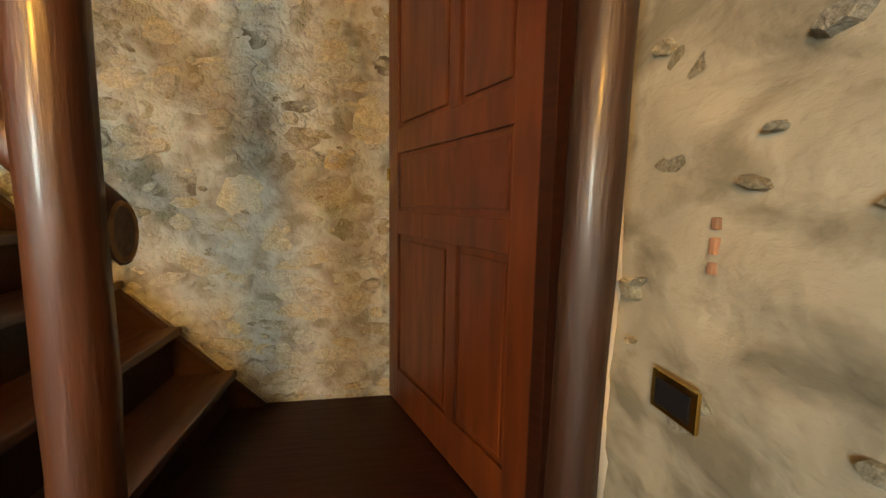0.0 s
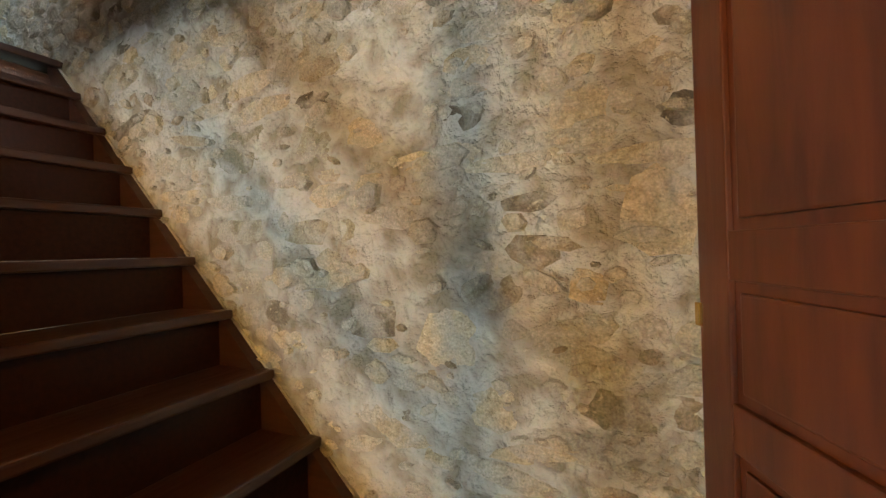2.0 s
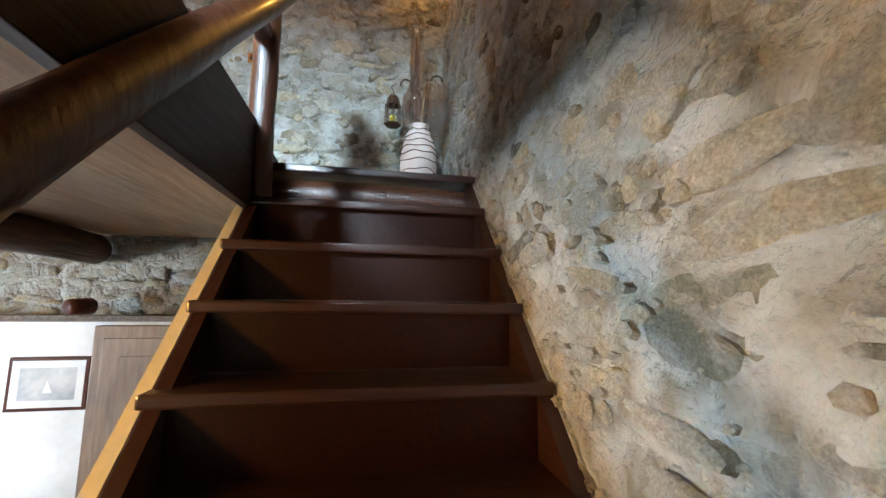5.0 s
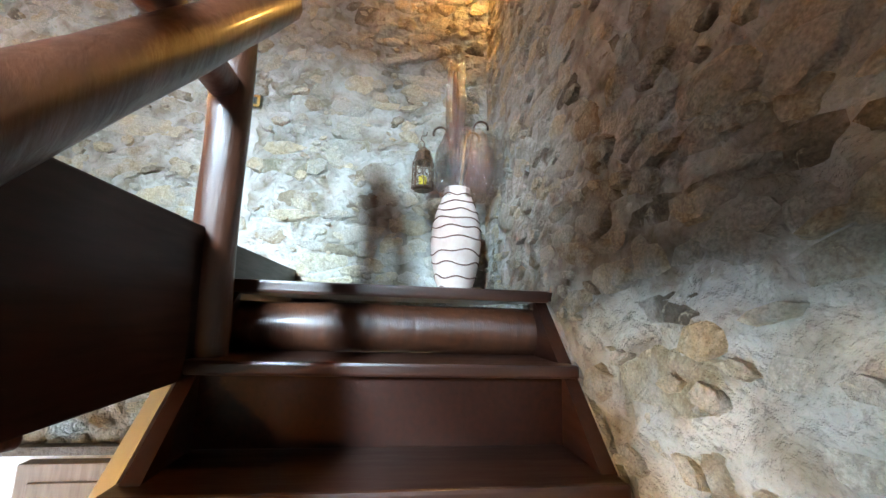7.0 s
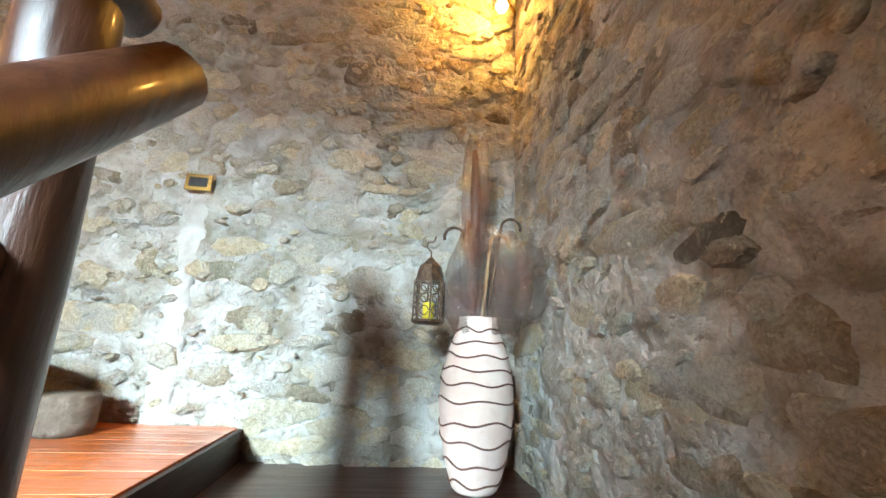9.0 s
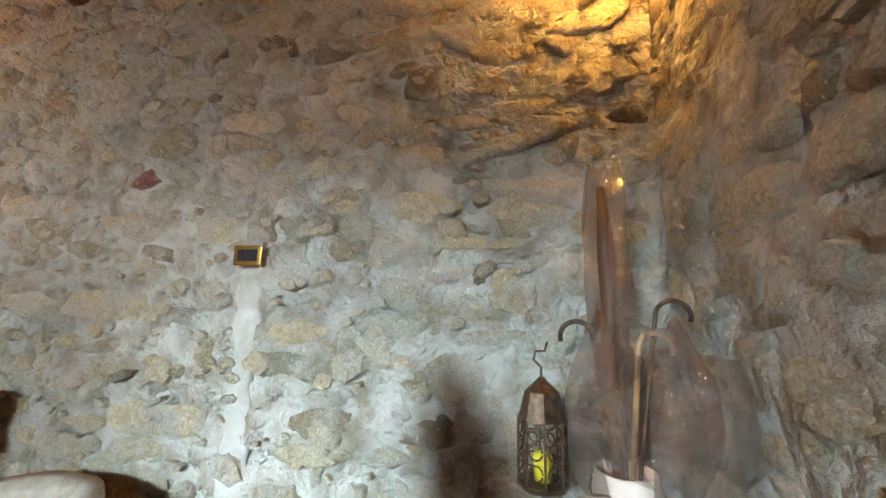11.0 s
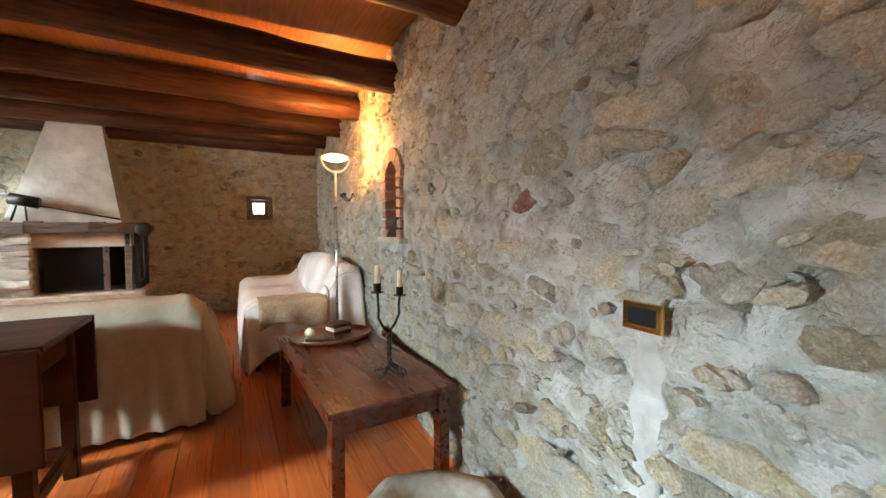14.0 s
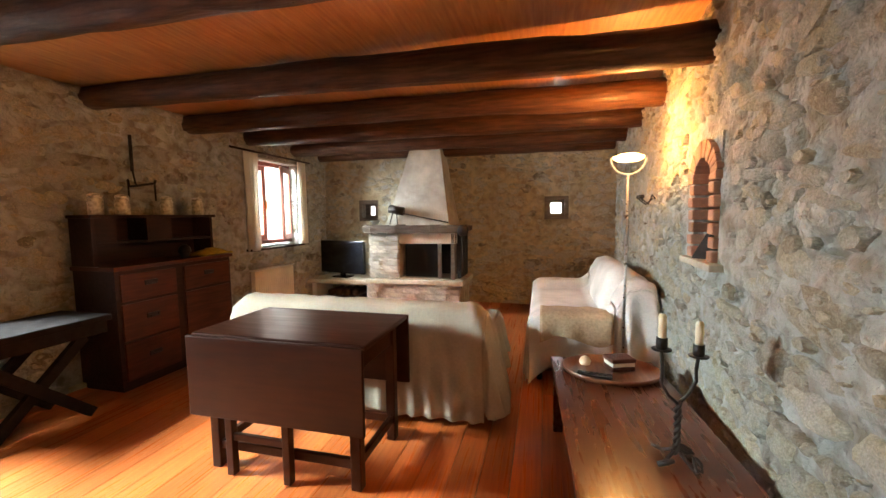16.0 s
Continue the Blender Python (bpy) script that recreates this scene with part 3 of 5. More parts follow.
wall_ls = stone_wall("wall_lower_south", (0.9, -3.2), (-4.2, -3.2), LOW, -0.34, thick=0.3, holes=[(1.3, 2.3, -1.6, -0.6)], label="plain stone wall of the lower room")


def plank_floor(name, x0, x1, y0, y1, z, width, material, label, thick=0.03, under=None):
    base = part(name, bx(x0, x1, y0, y1, z - 0.34, z - thick), under or M_BEAM, None, label, kind="structure")
    datas = [mesh_of(bx(0.0015, width - 0.0015, 0, 1, -thick + 0.002, 0, bevel=0.0015), "plank", material, False) for _ in range(1)]
    rnd = random.Random(5)
    n = round((x1 - x0) / width)
    for i in range(n):
        y = y0 - rnd.uniform(0, 1.5)
        while y < y1:
            L = rnd.uniform(1.8, 3.2)
            a, b = max(y, y0), min(y + L, y1)
            if b - a > 0.02:
                ob = new("plank", datas[0])
                ob.parent = base
                ob.matrix_local = pose(x0 + i * width, a + 0.001, z) @ Matrix.Diagonal((1, b - a - 0.002, 1, 1))
            y += L
    return base


floor = plank_floor("floor", -3.95, 0.45, -4.85, 0.76, 0.0, 0.1467, M_FLOOR, "orange varnished pine board floor of the living room", under=M_UNDER)
landing = part("landing", bx(-3.9, -2.66, 0.78, 1.78, LAND - 0.03, LAND, bevel=0.006), M_TREAD, None, "dark wooden landing boards at the stair head", kind="structure")
part("landing_riser", bx(-3.9, -2.66, 0.765, 0.78, LAND, -0.004), M_STAIR, None, "dark riser board between landing and living room", kind="structure")
fascia = part("stair_opening_fascia", bx(-2.62, 0.44, 0.762, 0.80, -0.36, 0.0, bevel=0.004), M_STAIR, None, "dark trimmer board along the stair opening", kind="structure")
part("slab_over_entry", bx(-0.35, 0.44, 0.80, 1.78, -0.34, 0.0), M_STAIR, None, "dark board soffit over the entry door", kind="structure")
part("ceiling", bx(-4.0, 0.6, -5.0, 1.9, 2.26, 2.36), M_BOARD, None, "varnished orange board ceiling over log beams", kind="structure")
part("roof_cap", bx(-4.6, 1.0, -5.5, 2.4, 2.40, 2.6), M_PLASTER, None, "closed roof slab", kind="structure")
part("lower_floor", bx(-4.2, 0.99, -3.4, 1.9, LOW - 0.1, LOW), M_LTERRA, None, "dark tiled floor of the lower room", kind="structure")
part("entry_platform", bx(-0.66, 0.55, 0.30, 1.755, LOW, PLAT, bevel=0.006), M_STAIR, None, "dark wooden platform one step above the lower floor", kind="structure")
part("ground", bx(-200, 200, -200, 200, -2.9, -2.6), M_GROUND, None, "grassy ground outside", kind="structure")

# ---- stairs ----
stairs = thing("staircase", (-0.6, 1.25, PLAT), 0, "steep dark mahogany closed-riser staircase against the stone wall", "staircase")
tread_me = mesh_of(bx(-0.235, 0.012, 0.775, 1.752, -0.034, 0.0, bevel=0.008), "tread", M_TREAD, False)
riser_me = mesh_of(bx(-0.036, -0.018, 0.80, 1.72, -0.2005, -0.033), "riser", M_STAIR, False)
S0 = Vector((-0.6, 1.25, PLAT))
for k in range(10):
    x, z = -0.626 - 0.206 * k, -2.127 + 0.2015 * k
    t = new("tread", tread_me)
    t.parent = stairs
    t.matrix_local = Matrix.Translation(Vector((x, 0, z)) - S0)
    r = new("riser", riser_me)
    r.parent = stairs
    r.matrix_local = Matrix.Translation(Vector((x, 0, z)) - S0)
t = new("tread", mesh_of(bx(-0.30, 0.012, 0.775, 1.752, -0.034, 0.003, bevel=0.008), "top_tread", M_TREAD, False))
t.parent = stairs
t.matrix_local = Matrix.Translation(Vector((-2.67, 0, LAND)) - S0)


def slanted(x0, z0, x1, z1, y0, y1, depth):
    """A sloping board: its top edge runs from (x0, z0) to (x1, z1)."""
    bm = bmesh.new()
    f = [bm.verts.new((x, y0, z)) for x, z in ((x0, z0), (x1, z1), (x1, z1 - depth), (x0, z0 - depth))]
    b = [bm.verts.new((q.co.x, y1, q.co.z)) for q in f]
    bm.faces.new(f)
    bm.faces.new(b[::-1])
    for i in range(4):
        bm.faces.new((f[i], b[i], b[(i + 1) % 4], f[(i + 1) % 4]))
    return bm


for y0, y1 in ((1.715, 1.752), (0.79, 0.825)):
    s_ = part("stringer", slanted(-0.48, -2.31, -2.70, -0.135, y0, y1, 0.27), M_STRING, stairs)
    s_.matrix_local = Matrix.Translation(-S0)
part("stair_side_strip", slanted(-0.50, -2.33, -2.62, -0.24, 0.738, 0.772, 0.12), M_WHITE, None, "white plastered sloping edge along the stairs", kind="structure")
part("stair_wall_flashing", slanted(-0.48, -2.30, -2.70, -0.125, 1.752, 1.775, 0.2), M_MORTAR, None, "pale plaster strip between stairs and stone wall", kind="structure")
part("landing_log", log(bmesh.new(), (-2.74, 0.80, LAND - 0.13), (-2.74, 1.75, LAND - 0.13), 0.075, seed=3), M_LOG, None, "round varnished log under the stair landing", True, category="beam")

# ---- log railing ----
rail = thing("log_railing", (-2.62, 0.77, 0), 0, "varnished log railing with posts round the stair opening", "railing")
R0 = Matrix.Translation((2.62, -0.77, 0))
for name, a, b, r in (
    ("top_post", (-2.565, 0.805, -0.36), (-2.485, 0.81, 0.745), 0.053),
    ("bottom_post", (-0.550, 0.775, LOW), (-0.530, 0.775, -0.36), 0.058),
    ("handrail", (-0.489, 0.845, -1.457), (-2.565, 0.905, 0.70), 0.046),
    ("top_rail", (-2.57, 0.82, 0.80), (0.44, 0.78, 0.80), 0.042),
    ("mid_rail", (-2.50, 0.80, 0.37), (0.44, 0.79, 0.37), 0.04),
):
    bm = log(bmesh.new(), a, b, r, 0.050 if name == "handrail" else r, seed=r * 90)
    if name == "handrail":
        slope = (b[2] - a[2]) / (b[0] - a[0])
        for q in bm.verts:
            if q.co.x > a[0] - 0.07:
                q.co.z += slope * (a[0] - q.co.x)
                q.co.x = a[0]
    o = part(name, bm, M_LOG, rail, smooth=True)
    o.matrix_local = R0
    if name == "handrail":
        bm = lathe(bmesh.new(), [(0.034, 0.0), (0.034, 0.003)], 24)
        bmesh.ops.transform(bm, matrix=pose(a[0] - 0.001, a[1], a[2], 0, 90) @ Matrix.Diagonal((1 / math.cos(math.atan(slope)), 1, 1, 1)), verts=bm.verts)
        cut = part("cut_end", bm, M_GREYW, rail, "grey weathered sawn end of the handrail")
        bm = tube(bmesh.new(), [(0, 0.0385 * math.cos(k * 0.2618), 0.0385 * math.sin(k * 0.2618) / math.cos(math.atan(slope))) for k in range(25)], 0.0055, 8, cap=False)
        bmesh.ops.translate(bm, vec=(a[0], a[1], a[2]), verts=bm.verts)
        ring = part("cut_edge", bm, M_SAWN, rail, "pale yellow rounded edge of the cut end", True)
        ring.matrix_local = R0
        cut.matrix_local = R0

# ---- entry door ----
DA, DB = Vector((0.055, 1.755, 0)), Vector((0.375, 0.865, 0))
dlen = (DB - DA).length
dang = math.degrees(math.atan2((DB - DA).y, (DB - DA).x))
door = thing("door", (DA.x, DA.y, PLAT + 0.01), dang, "red-brown mahogany panelled entry door, closed", "door")
DH = 1.92
stiles = [(0, 0.10), (dlen - 0.10, dlen)]
bm = bx(0.0, dlen, 0.0, 0.03, 0, DH)
part("leaf", bm, M_DOOR, door)
for a, b in stiles:
    part("stile", bx(a, b, -0.014, 0.0, 0, DH, bevel=0.004), M_DOOR, door)
for z in (0.0, 0.755, 1.085, 1.79):
    part("cross_rail", bx(0.10, dlen - 0.10, -0.0135, 0.0, z, z + (0.16 if z in (0.0,) else 0.095), bevel=0.004), M_DOOR, door)
for z0, z1 in ((0.16, 0.755), (1.18, 1.79)):
    mid = 0.55
    part("muntin", bx(mid - 0.03, mid + 0.03, -0.0125, 0.0, z0, z1, bevel=0.003), M_DOOR, door)
    for a, b in ((0.10, mid - 0.03), (mid + 0.03, dlen - 0.10)):
        part("panel", bx(a + 0.022, b - 0.022, -0.009, 0.0, z0 + 0.022, z1 - 0.022, bevel=0.006), M_DOOR, door)
part("panel", bx(0.122, dlen - 0.122, -0.009, 0.0, 0.872, 1.063, bevel=0.006), M_DOOR, door)
lk = part("latch", bx(-0.004, 0.012, -0.022, -0.013, 0.98, 1.03, bevel=0.002), M_BRASS, door, "small brass latch plate")
o = part("door_frame", bx(dlen + 0.003, dlen + 0.05, -0.02, 0.05, 0, DH, bevel=0.004), M_STAIR, door)
o = part("door_head", bx(0.0, dlen + 0.05, -0.02, 0.05, DH + 0.002, DH + 0.05, bevel=0.004), M_STAIR, door)
part("wall_behind_door", bx(0.02, dlen + 0.06, 0.06, 0.3, -0.2, 2.0), M_PLASTER, None, "closing wall behind the entry door", kind="structure").matrix_world = door.matrix_world
part("log_jamb", log(bmesh.new(), (0.415, 0.755, LOW), (0.453, 0.752, -0.36), 0.056, seed=8), M_JAMB, None, "round varnished log door jamb beside the stone wall", smooth=True, category="post")


def socket_plate(at, turn, label, hw=0.06):
    o = thing("switch_plate", at, turn, label, "light switch")
    part("frame", bx(-hw, hw, -0.010, 0, -hw * 0.68, hw * 0.68, bevel=0.003), M_BRASS, o, "polished brass frame")
    part("insert", bx(0.015 - hw, hw - 0.015, -0.013, -0.009, 0.014 - hw * 0.68, hw * 0.68 - 0.014, bevel=0.002), M_BLACK, o, "black switch insert")
    return o


socket_plate((0.574, 0.644, -1.767), -90, "brass light switch plate with black insert on rough stone wall")
socket_plate((-3.578, 0.458, 0.908), 90, "brass light switch plate with dark insert on the stone wall", 0.05)

rows = []
for i in range(46):
    z = 0.865 - 0.865 * i / 45
    wide = 0.040 + 0.022 * noise.noise((z * 5, 1, 1)) + 0.020 * noise.noise((z * 17, 2, 1)) + 0.02 * (1 - z)
    mid = (CHASE[0] + CHASE[1]) / 2 + 0.012 * noise.noise((z * 4, 3, 1))
    rows.append([(mid + wide * (2 * j / 9 - 1), 0.008 - 0.013 * math.sin(math.pi * j / 9) ** 0.6 - 0.006 * noise.noise((j * 0.8, z * 22, 4)), z) for j in range(10)])
M_FRESH = mat("fresh_lime_mortar", (0.45, 0.44, 0.42), 0.9, grain=(0.31, 0.295, 0.26), bump=1.0, scale=11, fine=70, dist=0.02, large=4, warp=0.4)
part("mortar_strip", sheet(bmesh.new(), rows, 0.002), M_FRESH, None, "pale trowelled mortar strip below the light switch", True, kind="structure").matrix_world = wall_frame(W_B, W_A)

# ---- ceiling beams ----
for yw, ye, zw, ze in ((-0.50, -0.55, 2.10, 2.20), (-1.42, -1.55, 2.08, 2.20), (-2.34, -2.41, 2.12, 2.19), (-3.18, -3.21, 2.15, 2.20), (-4.05, -4.08, 2.18, 2.20), (-4.75, -4.76, 2.20, 2.21), (0.42, 0.40, 2.12, 2.2), (1.35, 1.32, 2.15, 2.2)):
    part("ceiling_beam", log(bmesh.new(), (-3.80, yw, zw), (0.46, ye, ze), 0.10, 0.09, steps=24, seed=yw * 7), M_BEAM, None, "dark round log ceiling beam under orange boards", smooth=True, category="beam", group="ceiling beams")

# ---- windows ----
def window_unit(name, parent_label, y0, y1, z0, z1, x, glazing=True):
    w = thing(name, (x, (y0 + y1) / 2, z0), 0, parent_label, kind="structure")
    h, k = z1 - z0, (y1 - y0) / 2
    for a, b, c, d in ((-k, -k + 0.05, 0, h), (k - 0.05, k, 0, h), (-k + 0.05, k - 0.05, 0, 0.05), (-k + 0.05, k - 0.05, h - 0.05, h)):
        part("window_frame", bx(-0.045, 0.045, a, b, c, d, bevel=0.005), M_CASE, w)
    return w, h, k


def sash(parent, at, turn, width, height):
    s = thing("sash", (0, 0, 0))
    s.parent = parent
    s.matrix_world = Matrix.Identity(4)
    s.matrix_local = pose(*at, 0, 0, turn)
    t = 0.07
    for a, b, c, d in ((0, t, 0, height), (width - t, width, 0, height), (t, width - t, 0, t), (t, width - t, height - t, height)):
        part("sash_rail", bx(-0.02, 0.02, a, b, c, d, bevel=0.006), M_FRAME, s)
    g = part("pane", bx(-0.003, 0.003, t - 0.01, width - t + 0.01, t - 0.01, height - t + 0.01), M_GLASS, s)
    g.visible_shadow = False
    return s


w1, h1, k1 = window_unit("window_1", "red-brown wooden casement window, one sash swung open inwards", -4.10, -3.15, 0.93, 1.98, 0.60)
sash(w1, (0.0, 0.0, 0.05), 0, k1 - 0.05, h1 - 0.10)
sash(w1, (-0.07, -k1 + 0.05, 0.05), 22, k1 - 0.05, h1 - 0.10)
part("handle", bx(-0.045, -0.02, 0.01, 0.03, 0.45, 0.56, bevel=0.004), M_BRASS, w1, "small brass handle")
part("window_sill", bx(0.38, 0.70, -4.16, -3.09, 0.872, 0.90, bevel=0.008), M_STAIR, None, "dark wooden window board", kind="structure")
part("window_reveal", bx(0.455, 0.90, -4.115, -4.101, 0.90, 1.98), M_PLASTER, None, "white plastered window reveal", kind="structure")
part("window_reveal", bx(0.455, 0.90, -3.149, -3.135, 0.90, 1.98), M_PLASTER, None, "white plastered window reveal", kind="structure")
part("window_head", bx(0.44, 0.90, -4.12, -3.13, 1.981, 2.0), M_PLASTER, None, "white plastered window head", kind="structure")
w2, h2, k2 = window_unit("window_2", "wooden casement window beside the stairhead", -0.75, 0.25, 0.65, 1.95, 0.74)
sash(w2, (0, -k2 + 0.05, 0.05), 0, 2 * k2 - 0.10, h2 - 0.10)


def curtain(y0, y1, z0, z1, x, seed, tag):
    rows = []
    for i in range(26):
        f = i / 25
        row = []
        for j in range(40):
            g = j / 39
            amp = 0.018 + 0.02 * (1 - f)
            y = y0 + (y1 - y0) * g
            row.append((x + amp * math.sin(g * 22 + seed + 0.5 * math.sin(f * 3)), y + 0.03 * (1 - f) * math.sin(g * 5 + seed), z0 + (z1 - z0) * f))
        rows.append(row)
    return part("curtain", sheet(bmesh.new(), rows, 0.003), M_CURTAIN, None, tag, True, category="curtain", group="window curtains")


curtain(-3.27, -3.04, 0.88, 2.03, 0.385, 0, "cream cotton curtain hanging beside the open window")
curtain(-4.22, -4.04, 0.90, 2.03, 0.385, 2, "cream cotton curtain gathered at the far side of the window")
rod = part("curtain_rod", tube(bmesh.new(), [(0.385, -2.84, 2.045), (0.385, -4.34, 2.045)], 0.012), M_STAIR, None, "thin dark wooden curtain rod on the stone wall", True, category="curtain rod")

for i, (xa, xb) in enumerate(((-3.25, -2.93), (-0.45, -0.13))):
    w = thing("window_3" if i == 0 else "window_4", ((xa + xb) / 2, -5.0, 1.2), 0, "tiny square window in a deep dark wooden frame", kind="structure")
    k = 0.16
    for a, b, c, d in ((-k, -k + 0.05, 0, 0.32), (k - 0.05, k, 0, 0.32), (-k + 0.05, k - 0.05, 0, 0.05), (-k + 0.05, k - 0.05, 0.27, 0.32)):
        part("window_frame", bx(a, b, 0.02, 0.148, c, d, bevel=0.006), M_GREYW, w)
    for a, b, c, d in ((-0.159, -0.07, 0.0, 0.32), (0.07, 0.159, 0.0, 0.32), (-0.07, 0.07, 0.0, 0.085), (-0.07, 0.07, 0.235, 0.32)):
        part("window_frame", bx(a, b, -0.09, -0.06, c, d, bevel=0.004), M_GREYW, w)
    g = part("pane", bx(-0.08, 0.08, -0.08, -0.075, 0.08, 0.24), M_GLASS, w)
    g.visible_shadow = False
# added glowing cards that make the window views bright, south and east
part("outside_haze", bx(-6, 3, -14.1, -14.0, -2.6, 6), M_SKYCARD, None, "glowing card standing in for the bright overcast distance", kind="structure")

part("outside_haze", bx(9.0, 9.1, -60, 12, -2.6, 16), M_SKYCARD, None, "glowing card standing in for the bright overcast distance", kind="structure")

# ---- wall niche with brick arch ----
WM = wall_frame(W_B, W_A)
U0, U1, NZ0, NZ1 = w_holes[0]
UC, SP = (U0 + U1) / 2, 1.42
# niche back in the same near-black as the firebox
nich = part("niche_back", bx(U0 - 0.02, U1 + 0.02, 0.26, 0.30, NZ0 - 0.02, NZ1 + 0.02), M_SOOT_BLACK, None, "near-black back of the wall niche", kind="structure")
nich.matrix_world = WM
nich = part("niche_sill", bx(U0 - 0.05, U1 + 0.05, -0.05, 0.26, NZ0 - 0.03, NZ0 + 0.004, bevel=0.008), M_SLAB, None, "thin slate sill of the niche", kind="structure")
nich.matrix_world = WM
R_IN = 0.115
surround = thing("niche_surround", (0, 0, 0), 0, "arched old brick surround of the wall niche", kind="structure")
surround.matrix_world = WM @ Matrix.Translation((UC, 0, SP))


def brick(m, w, h, d=0.16):
    bm = bx(-w / 2, w / 2, -0.022, d, -h / 2, h / 2, bevel=0.007)
    return m, bm


rb = random.Random(3)
for k in range(-1, 2, 2):
    n = 6
    for i in range(n):
        h = (SP - NZ0) / n
        ob = part("brick", bx(-0.035, 0.035, -0.024 - rb.uniform(0, 0.008), 0.2, -h / 2 + 0.006, h / 2 - 0.006, bevel=0.009), M_BRICK, surround)
        ob.matrix_local = pose(k * (R_IN + 0.035 + rb.uniform(-0.006, 0.004)), 0, NZ0 - SP + h * (i + 0.5), 0, rb.uniform(-3, 3), 0)
for i in range(15):
    a = 180 * (i + 0.5) / 15
    bm = bmesh.new()
    box(bm, -0.013, 0.013, -0.024 - rb.uniform(0, 0.008), 0.2, 0.0, 0.088, bevel=0.006)
    for q in bm.verts:
        q.co.x *= 1 + q.co.z * 6.5
    ob = part("brick", bm, M_BRICK, surround)
    ob.matrix_local = pose(0, 0, 0, 0, 90 - a, 0) @ pose(0, 0, R_IN + 0.0)
bm = bmesh.new()
pts = [(math.cos(math.pi * i / 16) * (R_IN + 0.01), math.sin(math.pi * i / 16) * (R_IN + 0.01) * 1.0) for i in range(17)]
for sx in (1, -1):
    arc = [q for q in pts if q[0] * sx >= -1e-6]
    arc.sort(key=lambda q: q[1])
    poly = arc + [(0, 0.21), (sx * 0.19, 0.21), (sx * 0.19, 0.0)]
    f = [bm.verts.new((x, -0.004, z)) for x, z in poly]
    b = [bm.verts.new((x, 0.25, z)) for x, z in poly]
    bm.faces.new(f)
    bm.faces.new(b[::-1])
    for i in range(len(f)):
        bm.faces.new((f[i], b[i], b[(i + 1) % len(f)], f[(i + 1) % len(f)]))
part("arch_fill", bm, M_MORTAR, surround)
iron_deco = thing("triangular_ornament", (0, 0, 0), 0, "small dark iron triangle ornament standing in the niche", "ornament")
iron_deco.matrix_world = WM @ Matrix.Translation((UC - 0.03, 0.03, NZ0 + 0.006))
part("plate", lathe(bmesh.new(), [(0.075, 0), (0.052, 0.05), (0.004, 0.14)], 4), M_SOOT_BLACK, iron_deco)

# ---- fireplace ----
FX0, FX1, FY = -1.90, -0.60, -4.15
fire = thing("fireplace", (-1.2, -4.5, 0), 0, "rustic stone fireplace with a white plaster hood and weathered beam mantel", "fireplace")
F0 = Matrix.Translation((1.2, 4.5, 0))


def fpart(name, bm, material, label="", smooth=False):
    o = part(name, bm, material, fire, label, smooth)
    o.matrix_local = F0
    return o


fpart("hearth_core", bx(FX0 + 0.03, FX1 - 0.02, -4.84, FY + 0.0, 0, 0.36), M_TAN)
fpart("hearth_slab", bx(FX0 - 0.03, FX1 + 0.03, -4.84, FY + 0.07, 0.36, 0.425, bevel=0.012), M_SLAB, "thick pale stone hearth slab")
fpart("pier_core", bx(-1.02, FX1 - 0.04, -4.84, FY - 0.03, 0.425, 1.04), M_TAN)
fpart("side_post", bx(-1.80, -1.74, FY - 0.16, FY - 0.06, 0.425, 1.04, bevel=0.008), M_GREYW)
fpart("firebox_back", bx(-1.85, -1.02, -4.84, -4.74, 0.425, 1.04), M_SOOT_BLACK)
fpart("firebox_side", bx(-1.85, -1.80, -4.74, FY - 0.2, 0.425, 1.04), M_SOOT_BLACK)
fpart("firebox_top", bx(-1.80, -1.02, -4.74, FY - 0.06, 0.90, 1.04), M_PLASTER, "pale plaster lintel")
fpart("metal_strip", bx(-1.60, -1.55, FY - 0.14, FY - 0.12, 0.425, 0.89, bevel=0.004), M_STEEL, "grey metal glass-door edge")
fpart("firebox_door", bx(-1.55, -1.08, FY - 0.16, FY - 0.15, 0.44, 0.89), M_BLACK, "dark glass fire door")
bm = bmesh.new()
for k in range(12):
    xa, xb = FX0 - 0.06 + k * (FX1 - FX0 + 0.11) / 12, FX0 - 0.06 + (k + 1) * (FX1 - FX0 + 0.11) / 12
    box(bm, xa, xb, FY - 0.05 + 0.012 * noise.noise((k * 0.9, 1, 1)), FY + 0.065 + 0.02 * noise.noise((k * 0.8, 4, 1)), 1.045 + 0.018 * noise.noise((k * 0.7, 2, 1)), 1.15 + 0.02 * noise.noise((k * 0.8, 3, 1)))
bmesh.ops.remove_doubles(bm, verts=bm.verts, dist=0.0001)
fpart("mantel_beam", bm, M_MANTEL, "dark weathered squared beam mantel")
fpart("mantel_shelf", bx(FX0 - 0.02, FX1 + 0.02, -4.84, FY + 0.03, 1.055, 1.125, bevel=0.01), M_GREYW)
bm = bmesh.new()
B = [(-1.74, FY - 0.02), (-0.84, FY - 0.02), (-0.84, -4.84), (-1.74, -4.84)]
T = [(-1.52, -4.55), (-1.10, -4.55), (-1.10, -4.84), (-1.52, -4.84)]
rings = []
for i in range(9):
    f = i / 8
    g = f ** 0.92
    rings.append([bm.verts.new((a[0] + (b[0] - a[0]) * g, a[1] + (b[1] - a[1]) * g, 1.126 + f * 1.13)) for a, b in zip(B, T)])
for p, q in zip(rings, rings[1:]):
    for i in range(4):
        bm.faces.new((p[i], p[(i + 1) % 4], q[(i + 1) % 4], q[i]))
bm.faces.new(rings[0][::-1])
bm.faces.new(rings[-1])
